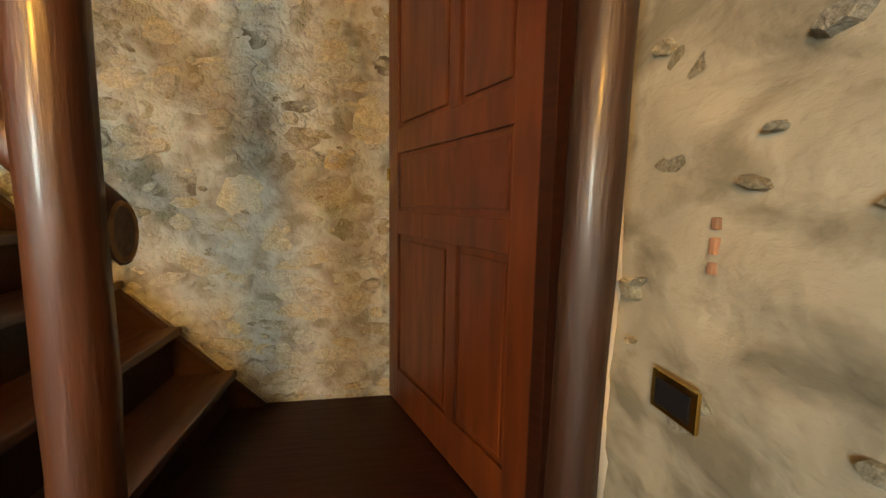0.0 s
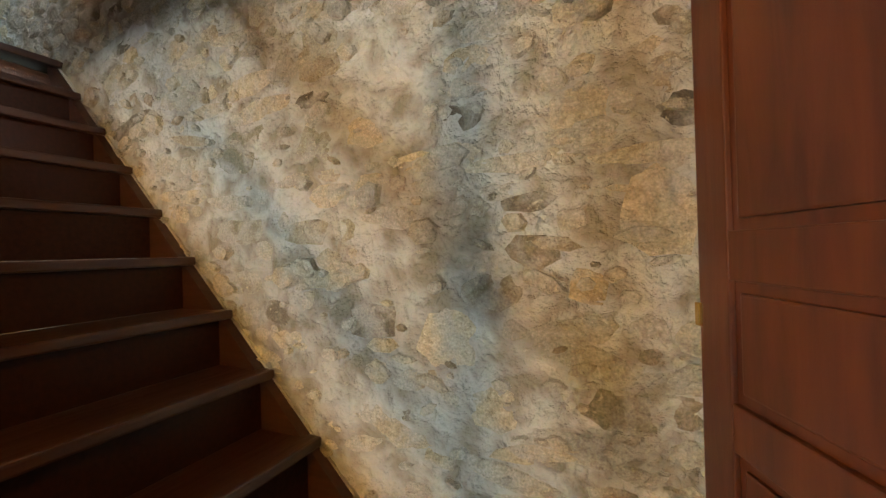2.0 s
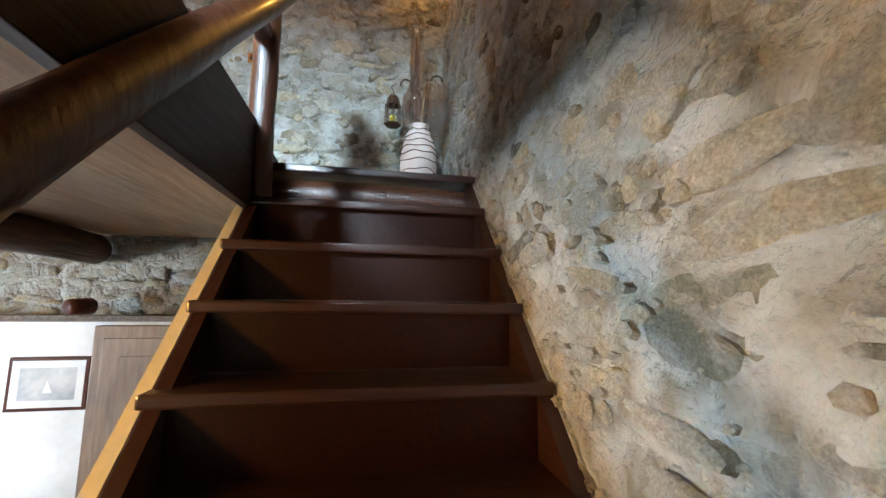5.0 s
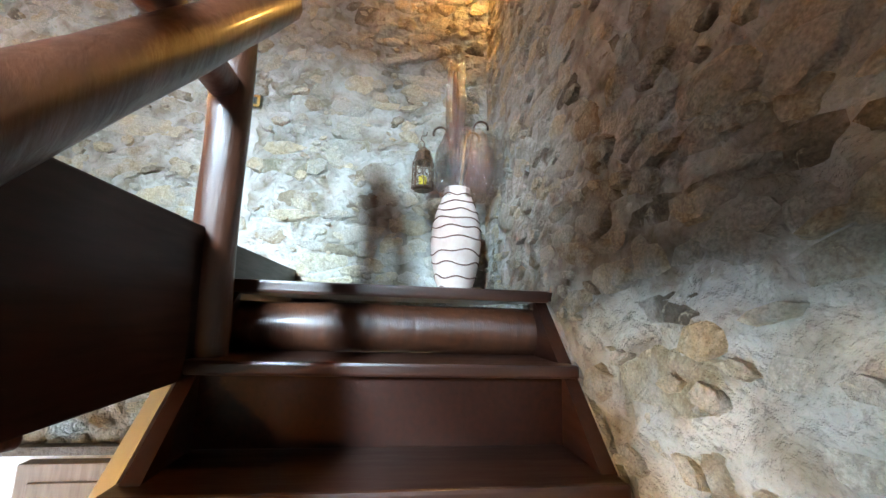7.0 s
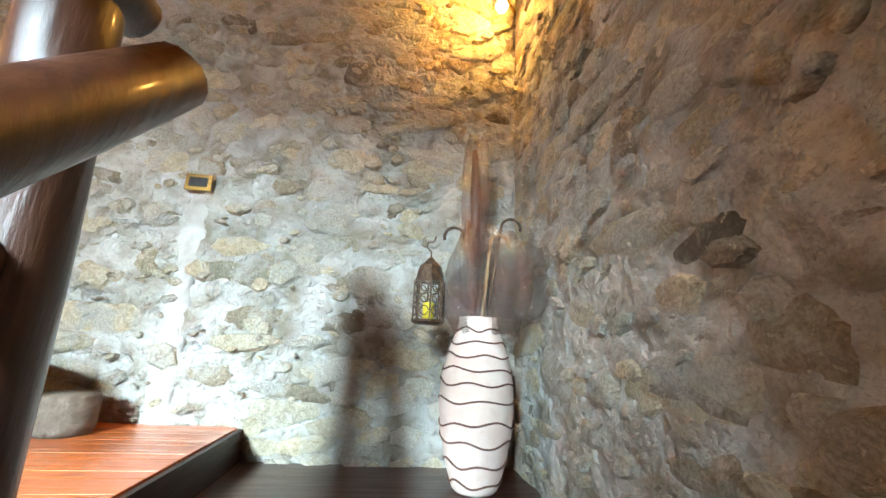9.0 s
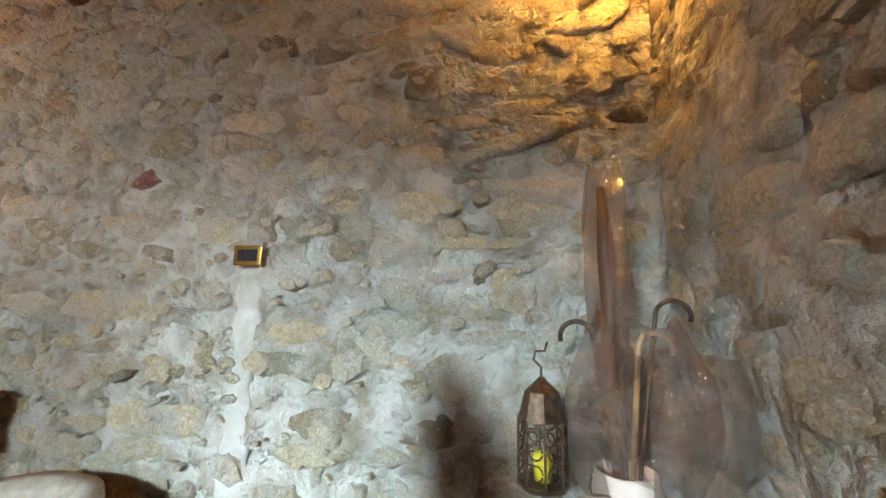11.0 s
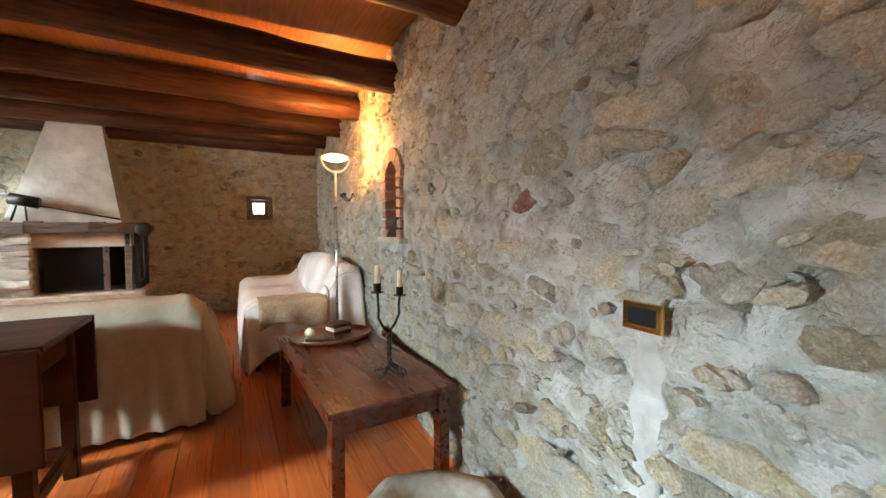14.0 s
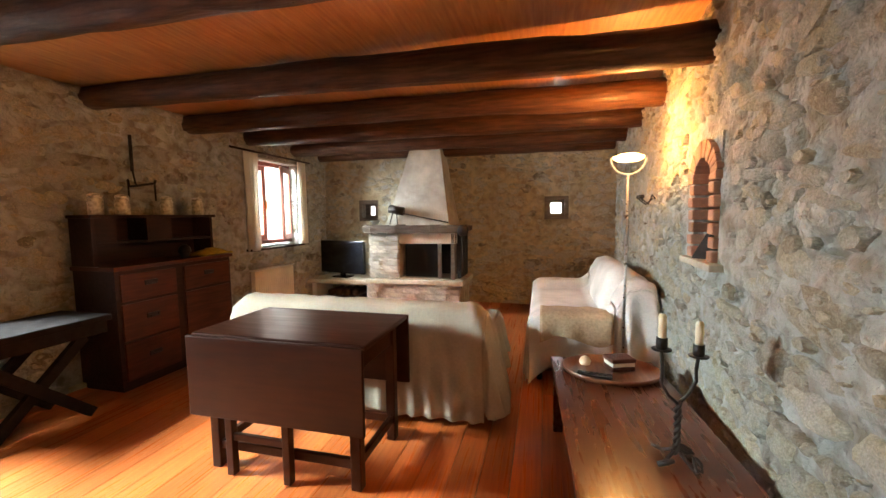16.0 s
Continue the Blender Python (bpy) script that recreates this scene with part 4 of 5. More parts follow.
fpart("hood", bm, M_HOOD, "white plastered tapering chimney hood")
M_BLOCK = mat("split_limestone", (0.64, 0.60, 0.52), 0.9, grain=(0.36, 0.32, 0.25), bump=0.8, scale=22, rand="object", dist=0.02)
rs = random.Random(9)


def block_mesh(k):
    bm = bx(-0.5, 0.5, -1, 0.3, -0.5, 0.5, bevel=0.09)
    for q in bm.verts:
        q.co += noise.noise_vector(q.co * 1.6 + Vector((k * 7, 0, 0))) * 0.16
    return mesh_of(bm, "stone_block", M_BLOCK, False)


BLOCKS = [block_mesh(k) for k in range(12)]


def face_blocks(x0, x1, y, z0, z1, row, wide):
    z = z0
    while z < z1 - 0.01:
        h = min(row * rs.uniform(0.5, 1.35), z1 - z)
        if z1 - z - h < 0.03:
            h = z1 - z
        x = x0
        while x < x1 - 0.01:
            w = min(wide * rs.uniform(0.35, 1.5), x1 - x)
            if x1 - x - w < 0.04:
                w = x1 - x
            ob = new("stone_block", rs.choice(BLOCKS))
            ob.parent = fire
            ob.matrix_local = F0 @ pose(x + w / 2, y, z + h / 2, 0, rs.uniform(-5, 5), 180 + rs.uniform(-6, 6)) @ Matrix.Diagonal((w * 1.0, rs.uniform(0.03, 0.065), h * rs.uniform(0.85, 1.0), 1))
            x += w
        z += h


face_blocks(-1.04, FX1 - 0.02, FY - 0.03, 0.43, 1.05, 0.075, 0.19)
face_blocks(FX0 + 0.02, FX1, FY, 0.0, 0.36, 0.07, 0.2)

bench = part("stone_bench", bx(-0.56, 0.44, -4.84, -4.28, 0.30, 0.36, bevel=0.012), M_SLAB, None, "pale stone shelf beside the fireplace", category="shelf")
part("bench_support", bx(0.34, 0.42, -4.80, -4.34, 0.0, 0.299, bevel=0.01), M_PLASTER, bench)
part("bench_support", bx(-0.54, -0.46, -4.80, -4.34, 0.0, 0.299, bevel=0.01), M_PLASTER, bench)
bk = thing("log_basket", (-0.02, -4.52, 0), 0, "dark wooden logs stacked under the stone shelf", "firewood")
for i in range(9):
    x, z = -0.26 + 0.13 * (i % 5), 0.055 + 0.105 * (i // 5)
    part("log", log(bmesh.new(), (x, -0.17, z), (x + 0.01, 0.17, z), 0.052, n=9, steps=3, seed=i), M_BEAM, bk, smooth=True)

tv = thing("television", (0.02, -4.55, 0.36), -14, "black flat screen television on the stone shelf, off", "television")
part("bezel", bx(-0.42, 0.42, -0.03, 0.02, 0.06, 0.55, bevel=0.008), M_BLACK, tv)
M_SCREEN = mat("dark_screen", (0.006, 0.006, 0.008), 0.12, bump=0.0, spread=0.0)
part("screen", bx(-0.40, 0.40, 0.021, 0.024, 0.09, 0.53), M_SCREEN, tv)
part("stand", bx(-0.14, 0.14, -0.09, 0.09, 0.0, 0.02, bevel=0.006), M_BLACK, tv)
part("neck", bx(-0.04, 0.04, -0.02, 0.01, 0.02, 0.07), M_BLACK, tv)

bel = thing("bellows", (-1.02, FY - 0.02, 1.165), 0, "old iron and wood bellows leaning on the hood", "bellows")
part("drum", tube(bmesh.new(), [(-0.10, 0.02, 0.17), (0.10, 0.02, 0.21)], 0.055), M_IRON, bel, smooth=True)
part("rod", tube(bmesh.new(), [(-0.06, 0.03, 0.15), (-0.72, 0.05, 0.02)], 0.008), M_IRON, bel, smooth=True)
part("stand", tube(bmesh.new(), [(0.05, 0.02, 0.17), (0.10, 0.02, 0.0)], 0.008), M_IRON, bel, smooth=True)
part("stand", tube(bmesh.new(), [(0.0, 0.02, 0.17), (-0.01, 0.02, 0.0)], 0.008), M_IRON, bel, smooth=True)
bel.location.z = 1.16
dish = thing("metal_dish", (-0.70, FY - 0.02, 1.162), 0, "small grey metal dish on the mantel end", "dish")
part("bowl", lathe(bmesh.new(), [(0.03, 0.0), (0.045, 0.02), (0.075, 0.05), (0.07, 0.052), (0.04, 0.025)], 18), M_STEEL, dish, smooth=True)
tongs = thing("hanging_pot_hook", (-1.93, FY + 0.06, 1.0), 0, "black iron chain and pot hook hanging from the mantel end", "pot hook")
part("pulley", lathe(bmesh.new(), [(0.06, -0.02), (0.075, 0), (0.06, 0.02)], 16), M_IRON, tongs, smooth=True).matrix_local = pose(0, 0, 0.08, 90)
part("hook", tube(bmesh.new(), [(0, 0, 0.02), (0.005, 0, -0.3), (0.0, 0.0, -0.42), (0.03, 0, -0.46), (0.05, 0, -0.42)], 0.009), M_IRON, tongs, smooth=True)
part("chain", tube(bmesh.new(), [(-0.03, 0, 0.06), (-0.035, 0, -0.25)], 0.006), M_IRON, tongs, smooth=True)

# ---- radiator ----
rad = thing("radiator", (0.36, -3.42, 0.10), 0, "cream enamelled panel radiator under the window", "radiator")
part("panel", bx(-0.03, 0.03, -0.36, 0.36, 0.0, 0.54, bevel=0.006), M_RADI, rad)
for i in range(18):
    y = -0.33 + i * 0.0388
    part("rib", bx(-0.036, -0.03, y - 0.013, y + 0.013, 0.03, 0.51, bevel=0.002), M_RADI, rad)
part("top_grille", bx(-0.045, 0.045, -0.37, 0.37, 0.54, 0.555, bevel=0.003), M_WHITE, rad)
part("valve", tube(bmesh.new(), [(0, 0.36, 0.06), (0, 0.42, 0.06), (0.0, 0.42, -0.09)], 0.011), M_STEEL, rad, smooth=True)

# ---- dresser ----
dr = thing("dresser", (0.23, -1.84, 0), 0, "dark stained wooden dresser with drawers and open upper shelves", "dresser")
part("carcase", bx(-0.20, 0.20, -0.53, 0.53, 0.05, 0.90, bevel=0.006), M_DRESS, dr)
part("plinth", bx(-0.18, 0.19, -0.51, 0.51, 0.0, 0.05), M_DRESS, dr)
part("worktop", bx(-0.225, 0.205, -0.545, 0.545, 0.90, 0.93, bevel=0.006), M_CHEST, dr)


def handle_plate(parent, y, z):
    h = part("handle", bx(-0.228, -0.217, y - 0.05, y + 0.05, z - 0.018, z + 0.018, bevel=0.003), M_IRON, parent, "dark iron recessed handle")
    part("grip", tube(bmesh.new(), [(-0.224, y - 0.035, z + 0.008), (-0.238, y - 0.03, z - 0.008), (-0.238, y + 0.03, z - 0.008), (-0.224, y + 0.035, z + 0.008)], 0.004, 8), M_IRON, h)


for y0, y1, z0, z1 in ((0.06, 0.50, 0.67, 0.87), (-0.50, -0.02, 0.67, 0.87), (0.06, 0.50, 0.38, 0.65), (0.06, 0.50, 0.08, 0.36)):
    part("drawer", bx(-0.218, -0.199, y0, y1, z0, z1, bevel=0.005), M_CHEST, dr)
    handle_plate(dr, (y0 + y1) / 2, (z0 + z1) / 2 + 0.02)
part("cupboard_door", bx(-0.216, -0.199, -0.50, -0.02, 0.08, 0.65, bevel=0.005), M_CHEST, dr)
for y0, y1, z0, z1 in ((0.50, 0.53, 0.93, 1.28), (-0.53, -0.50, 0.93, 1.28), (0.10, 0.12, 1.10, 1.28), (-0.10, -0.08, 1.10, 1.28)):
    part("upright", bx(-0.02, 0.20, y0, y1, z0, z1, bevel=0.003), M_DRESS, dr)
part("shelf", bx(-0.02, 0.20, -0.50, 0.50, 1.08, 1.10, bevel=0.003), M_DRESS, dr)
part("top_board", bx(-0.05, 0.20, -0.545, 0.545, 1.28, 1.305, bevel=0.005), M_DRESS, dr)
part("back_board", bx(0.185, 0.20, -0.50, 0.50, 0.93, 1.28), M_DRESS, dr)
part("front_panel", bx(-0.02, 0.0, 0.36, 0.50, 1.10, 1.28), M_DRESS, dr)
part("front_panel", bx(-0.02, 0.0, -0.08, 0.10, 1.10, 1.28), M_DRESS, dr)
jar0 = thing("ceramic_jar", (0.25, -1.38, 1.306), 0, "patterned cream ceramic spice jar with lid on the dresser", "jar", "jars on the dresser")
part("body", lathe(bmesh.new(), [(0.042, 0), (0.047, 0.01), (0.047, 0.11), (0.038, 0.125)], 20), M_JAR, jar0, smooth=True)
part("lid", lathe(bmesh.new(), [(0.040, 0.126), (0.044, 0.13), (0.044, 0.145), (0.02, 0.158)], 20), M_JAR, jar0, smooth=True)
for y in (-1.57, -1.94, -2.25):
    copy_thing(jar0, pose(0.25, y, 1.306))
cl = thing("folded_cloth", (0.10, -2.22, 0.931), 0, "ochre yellow folded cloth lying on the dresser top", "cloth")
rows = [[(-0.10 + 0.2 * i / 9, -0.17 + 0.34 * j / 13, 0.012 + 0.05 * math.sin(3.14 * j / 13) * math.sin(3.14 * i / 9) + 0.012 * noise.noise((i * 0.7, j * 0.7, 0)) + 0.006) for j in range(14)] for i in range(10)]
part("fabric", sheet(bmesh.new(), rows, 0.012), M_YCLOTH, cl, smooth=True)
bird = part("iron_figurine", lathe(bmesh.new(), [(0.035, 0.0), (0.03, 0.02), (0.05, 0.05), (0.045, 0.09), (0.015, 0.12)], 14), M_IRON, None, "small dark ornament on the dresser shelf", True, category="ornament")
bird.matrix_world = pose(0.10, -1.95, 0.931)
wd = thing("wall_clockwork", (0.43, -1.80, 1.55), 0, "old wrought iron bracket hanging on the stone wall", "wall ornament")
part("blade", bx(-0.012, 0.0, -0.012, 0.012, 0.12, 0.42, bevel=0.003), M_IRON, wd)
part("hanger", tube(bmesh.new(), [(-0.01, 0, 0.12), (-0.03, 0, 0.02), (-0.03, -0.02, 0.0)], 0.007), M_IRON, wd, smooth=True)
part("bar", tube(bmesh.new(), [(-0.03, 0.06, 0.04), (-0.03, 0.05, -0.01), (-0.03, -0.17, 0.03), (-0.03, -0.18, 0.06)], 0.01), M_IRON, wd, smooth=True)
part("arm", tube(bmesh.new(), [(-0.03, 0.06, 0.05), (-0.03, 0.06, -0.10)], 0.007), M_IRON, wd, smooth=True)
part("arm", tube(bmesh.new(), [(-0.03, -0.17, 0.05), (-0.03, -0.17, -0.12)], 0.007), M_IRON, wd, smooth=True)

M_TRAY = mat("tray_wood", (0.17, 0.055, 0.022), 0.4, grain=(0.11, 0.033, 0.014), bump=0.1, stretch=(10, 1, 10), scale=5, coat=0.2)
M_EBONY = mat("blackened_wood", (0.016, 0.012, 0.011), 0.8, bump=0.2, scale=20)
M_EBONY.node_tree.nodes["Principled BSDF"].inputs["Specular IOR Level"].default_value = 0.03
xt = thing("folding_stand", (0.14, -0.80, 0), 0, "black wooden stand with crossed legs against the stone wall", "stand")
part("top", bx(-0.25, 0.22, -0.38, 0.42, 0.60, 0.64, bevel=0.008), M_EBONY, xt)
part("apron", bx(-0.23, 0.20, -0.36, 0.40, 0.52, 0.60, bevel=0.006), M_EBONY, xt)
for x in (-0.20, 0.17):
    for sgn in (1, -1):
        lg = part("leg", bx(-0.022, 0.022, -0.03, 0.03, -0.36, 0.36, bevel=0.006), M_EBONY, xt)
        lg.matrix_local = pose(x + 0.012 * sgn, 0.02, 0.27, 46 * sgn)

# ---- gateleg table ----
dt = thing("gateleg_table", (-1.70, -1.02, 0), 0, "dark mahogany drop-leaf table with both leaves down", "table")
part("tabletop", bx(-0.47, 0.47, -0.27, 0.27, 0.685, 0.71, bevel=0.007), M_TABLE, dt)
part("leaf", bx(-0.47, 0.47, 0.285, 0.305, 0.305, 0.706, bevel=0.006), M_TABLE, dt)
part("leaf", bx(-0.47, 0.47, -0.305, -0.285, 0.305, 0.706, bevel=0.006), M_TABLE, dt)
part("end_rail", bx(-0.40, -0.375, -0.20, 0.20, 0.56, 0.685, bevel=0.003), M_TABLE, dt)
part("end_rail", bx(0.375, 0.40, -0.20, 0.20, 0.56, 0.685, bevel=0.003), M_TABLE, dt)
for y in (-0.215, 0.215):
    part("apron", bx(-0.37, 0.37, y - 0.012, y + 0.012, 0.56, 0.685, bevel=0.003), M_TABLE, dt)
    for x in (-0.39, 0.39):
        part("leg", bx(x - 0.026, x + 0.026, y - 0.026, y + 0.026, 0, 0.684, bevel=0.006), M_TABLE, dt)
    for x in (-0.05, 0.27):
        part("gate_leg", bx(x - 0.02, x + 0.02, y - 0.02 + (0.045 if y > 0 else -0.045), y + 0.02 + (0.045 if y > 0 else -0.045), 0, 0.55, bevel=0.005), M_TABLE, dt)
    part("stretcher", bx(-0.37, 0.37, y - 0.014, y + 0.014, 0.10, 0.145, bevel=0.004), M_TABLE, dt)
    part("gate_rail", bx(-0.03, 0.25, y + (0.033 if y > 0 else -0.057), y + (0.057 if y > 0 else -0.033), 0.18, 0.215, bevel=0.004), M_TABLE, dt)
for x in (-0.39, 0.39):
    part("stretcher", bx(x - 0.014, x + 0.014, -0.19, 0.19, 0.10, 0.145, bevel=0.004), M_TABLE, dt)

# ---- sofas with throws ----
def soft(x0, x1, y0, y1, z0, z1, r=0.05, seed=0):
    bm = bmesh.new()
    n = 9
    V = {}
    cx, cy, cz = (x0 + x1) / 2, (y0 + y1) / 2, (z0 + z1) / 2
    for ax in range(3):
        for s in (-1, 1):
            grid = []
            for i in range(n + 1):
                row = []
                for j in range(n + 1):
                    p = [0, 0, 0]
                    p[ax] = s
                    p[(ax + 1) % 3] = 2 * i / n - 1
                    p[(ax + 2) % 3] = 2 * j / n - 1
                    key = tuple(round(q, 4) for q in p)
                    if key not in V:
                        h = Vector(((x1 - x0) / 2, (y1 - y0) / 2, (z1 - z0) / 2))
                        q = Vector((p[0] * h.x, p[1] * h.y, p[2] * h.z))
                        c = Vector([max(-h[k] + r, min(h[k] - r, q[k])) for k in range(3)])
                        d = q - c
                        q = c + (d.normalized() * r if d.length > 1e-6 else d)
                        q += Vector((cx, cy, cz))
                        q += noise.noise_vector(q * 3.5 + Vector((seed, 0, 0))) * 0.010
                        V[key] = bm.verts.new(q)
                    row.append(V[key])
                grid.append(row)
            for i in range(n):
                for j in range(n):
                    f = (grid[i][j], grid[i + 1][j], grid[i + 1][j + 1], grid[i][j + 1])
                    try:
                        bm.faces.new(f if s > 0 else f[::-1])
                    except ValueError:
                        pass
    return bm


def sofa(name, m, width, label):
    s = thing(name, (0, 0, 0), 0, label, "sofa", "sofas round the hearth")
    s.matrix_world = m
    w = width / 2
    part("base", bx(-w + 0.02, w - 0.02, 0.06, 0.84, 0.08, 0.28, bevel=0.02), M_SOFA, s)
    part("backrest", soft(-w + 0.02, w - 0.02, 0.0, 0.22, 0.10, 0.70, 0.07, 1), M_CLOTH, s, smooth=True)
    for x in (-w, w - 0.18):
        part("arm", soft(x, x + 0.18, 0.04, 0.86, 0.08, 0.52, 0.07, 2 + x), M_SOFA, s, smooth=True)
    for i in range(2):
        a = -w + 0.19 + i * (w - 0.19)
        part("seat_cushion", soft(a, a + w - 0.195, 0.20, 0.86, 0.28, 0.42, 0.05, 4 + i), M_CLOTH, s, smooth=True)
    for x in (-w + 0.06, w - 0.06):
        for y in (0.1, 0.8):
            part("foot", lathe(bmesh.new(), [(0.02, 0), (0.026, 0.08)], 10, (x, y, 0)), M_DRESS, s)
    return s


def path_at(P, f):
    d = [0]
    for a, b in zip(P, P[1:]):
        d.append(d[-1] + math.dist(a, b))
    t = f * d[-1]
    for i in range(len(P) - 1):
        if t <= d[i + 1] + 1e-9:
            g = (t - d[i]) / (d[i + 1] - d[i])
            return [P[i][k] + (P[i + 1][k] - P[i][k]) * g for k in range(2)], t, d[-1]
    return list(P[-1]), t, d[-1]


def smooth_step(a, b, v):
    f = max(0.0, min(1.0, (v - a) / (b - a)))
    return f * f * (3 - 2 * f)


def throw(label, m, P, x0, x1, material, folds, seed, nr=64, nc=100, arm=0.535, drops=()):
    """A cloth that follows the profile P (y, z) from x0 to x1, rises over the arms and falls down outside them to the hems in drops."""
    rows = []
    for i in range(nr):
        (y, z), t, total = path_at(P, i / (nr - 1))
        row = []
        (ya, za), _, _ = path_at(P, max(i - 1, 0) / (nr - 1))
        (yb, zb), _, _ = path_at(P, min(i + 1, nr - 1) / (nr - 1))
        ty, tz = yb - ya, zb - za
        L = math.hypot(ty, tz) or 1
        ny, nz = -tz / L, ty / L
        for j in range(nc):
            g = j / (nc - 1)
            x = x0 + (x1 - x0) * g
            side = min(x - x0, x1 - x)
            free = max(0.0, min(1.0, (0.55 - t) / 0.5)) if folds > 0 else 0.0
            endf = max(0.0, min(1.0, (total - t) / 0.3 * -1 + 1))
            k = 0.004 + folds * free * (0.15 + 0.85 * max(0, math.sin(g * 3.3 - 1.4)) ** 2) + abs(folds) * 0.5 * endf
            w = k * math.sin(g * 46 + 2.2 * noise.noise((g * 4, t, seed))) + 0.014 * noise.noise((g * 5, t * 4, seed))
            sy, sz = y - ny * abs(w) - ny * 0.004, z + (-nz * abs(w)) - nz * 0.004
            if y > 0.22 and t > 0.5 and z < arm:
                sz += (arm - 0.445) * (1 - smooth_step(0.17, 0.26, side)) * min(1, z / 0.44) * smooth_step(0.22, 0.27, y)
            top = smooth_step(0.40, 0.70, z)
            sz -= 0.05 * (1 - smooth_step(0.0, 0.09, side)) ** 2 * top
            row.append((x + 0.010 * noise.noise((t * 4, g * 3, seed + 5)), sy, max(sz, 0.012)))
        rows.append(row)
    o = thing("throw", (0, 0, 0), 0, label, "throw")
    o.matrix_world = m
    part("fabric", sheet(bmesh.new(), rows, 0.006), material, o, smooth=True)
    for out, hem, flare in drops:
        edge = [r[-1] if out > 0 else r[0] for r in rows]
        edge = [p for p in edge if p[2] > 0.10]
        fall = []
        length = 0.0
        for k, (x, y, z) in enumerate(edge):
            if k:
                length += math.dist(edge[k - 1], edge[k])
            end = min(z - 0.01, hem(y) + 0.015 * math.sin(length * 17 + seed))
            row = []
            for q in range(22):
                f = q / 21
                d = (z - end) * f
                a = flare * min(1.0, d / 0.5)
                fold = 0.5 + 0.5 * math.sin(length * 34 + 1.6 * noise.noise((length * 4, f, seed)))
                row.append((x + out * (0.012 * min(1, f * 5) + a * (0.05 + 1.25 * fold)), y + 0.45 * a * math.sin(length * 21), z - d))
            fall.append(row)
        part("side_fall", sheet(bmesh.new(), fall, 0.006), material, o, smooth=True)
    return o


S1 = pose(-1.74, -1.44, 0, 0, 0, 180)
sofa("sofa", S1, 1.70, "two-seat sofa under a beige throw, its back to the table")
th1 = throw("beige cotton throw hanging to the floor over the sofa back", S1,
            [(-0.055, 0.05), (-0.04, 0.35), (-0.03, 0.64), (0.0, 0.71), (0.06, 0.735), (0.15, 0.735), (0.23, 0.70), (0.27, 0.60), (0.28, 0.46), (0.36, 0.445), (0.80, 0.445), (0.885, 0.40), (0.90, 0.18)],
            -0.90, 0.85, M_CLOTH, 0.045, 1, drops=((1, lambda y: 0.10 + 0.12 * smooth_step(0.2, 0.9, y), 0.10), (-1, lambda y: 0.25, 0.05)))
S2 = pose(-3.70, -3.06, 0, 0, 0, -90)
sofa("sofa", S2, 1.72, "two-seat sofa against the stone wall under a white throw")
th2 = throw("white cotton throw over the sofa seat and back", S2,
            [(0.0, 0.50), (-0.01, 0.66), (0.02, 0.78), (0.10, 0.81), (0.20, 0.78), (0.27, 0.66), (0.30, 0.50), (0.37, 0.45), (0.82, 0.445), (0.89, 0.40), (0.93, 0.06)],
            -0.90, 0.90, M_CLOTH2, -0.05, 7,
            drops=((-1, lambda y: 0.16 - 0.12 * smooth_step(0.70, 0.84, y), 0.06), (1, lambda y: 0.30, 0.03)))
tan = thing("blanket", (0, 0, 0), 0, "tan woollen blanket over the near arm of the sofa", "blanket")
tan.matrix_world = S2
rows = []
for i in range(30):
    f = i / 29
    row = []
    for j in range(26):
        g = j / 25
        y = 0.30 + 0.50 * g
        if f < 0.4:
            x, z = -0.72 - 0.20 * f / 0.4, 0.556 + 0.012 * noise.noise((f * 5, g * 5, 2))
        else:
            x, z = -0.955 - 0.03 * math.sin(g * 14) * (f - 0.4), 0.535 - (0.17 + 0.03 * math.sin(g * 7)) * (f - 0.4) / 0.6
        row.append((x, y, z))
    rows.append(row)
part("fabric", sheet(bmesh.new(), rows, 0.008), M_THROW, tan, smooth=True)
pil = thing("pillow", (-3.43, -2.75, 0.47), 0, "large white pillow leaning on the sofa back", "pillow")
pb = soft(-0.10, 0.12, -0.36, 0.36, 0.0, 0.40, 0.09, 11)
part("cushion", pb, M_CLOTH2, pil, smooth=True).matrix_local = pose(0, 0, 0, 0, -18, 0)

# ---- low table and what stands on it ----
lt = thing("low_table", (-3.275, -1.0, 0), 3, "low dark wooden table along the stone wall", "table")
part("tabletop", bx(-0.28, 0.28, -0.60, 0.60, 0.405, 0.43, bevel=0.006), M_LOWT, lt)
for x in (-0.235, 0.235):
    part("apron", bx(x - 0.012, x + 0.012, -0.54, 0.54, 0.32, 0.405, bevel=0.003), M_LOWT, lt)
    for y in (-0.55, 0.55):
        lg = bx(x - 0.027, x + 0.027, y - 0.027, y + 0.027, 0, 0.404, bevel=0.006)
        part("leg", lg, M_LOWT, lt)
for y in (-0.55, 0.55):
    part("apron", bx(-0.205, 0.205, y - 0.012, y + 0.012, 0.32, 0.405, bevel=0.003), M_LOWT, lt)
tray = thing("oval_tray", (-3.27, -1.40, 0.431), 0, "oval brown wooden tray on the low table", "tray")
bm = lathe(bmesh.new(), [(0.20, 0.0), (0.235, 0.004), (0.25, 0.028), (0.24, 0.03), (0.225, 0.012), (0.12, 0.010)], 40)
for q in bm.verts:
    q.co.y *= 0.78
part("rim", bm, M_TRAY, tray, smooth=True)
bxo = thing("small_box", (-3.32, -1.44, 0.442), 20, "small cream box with a brown leather lid on the tray", "box")
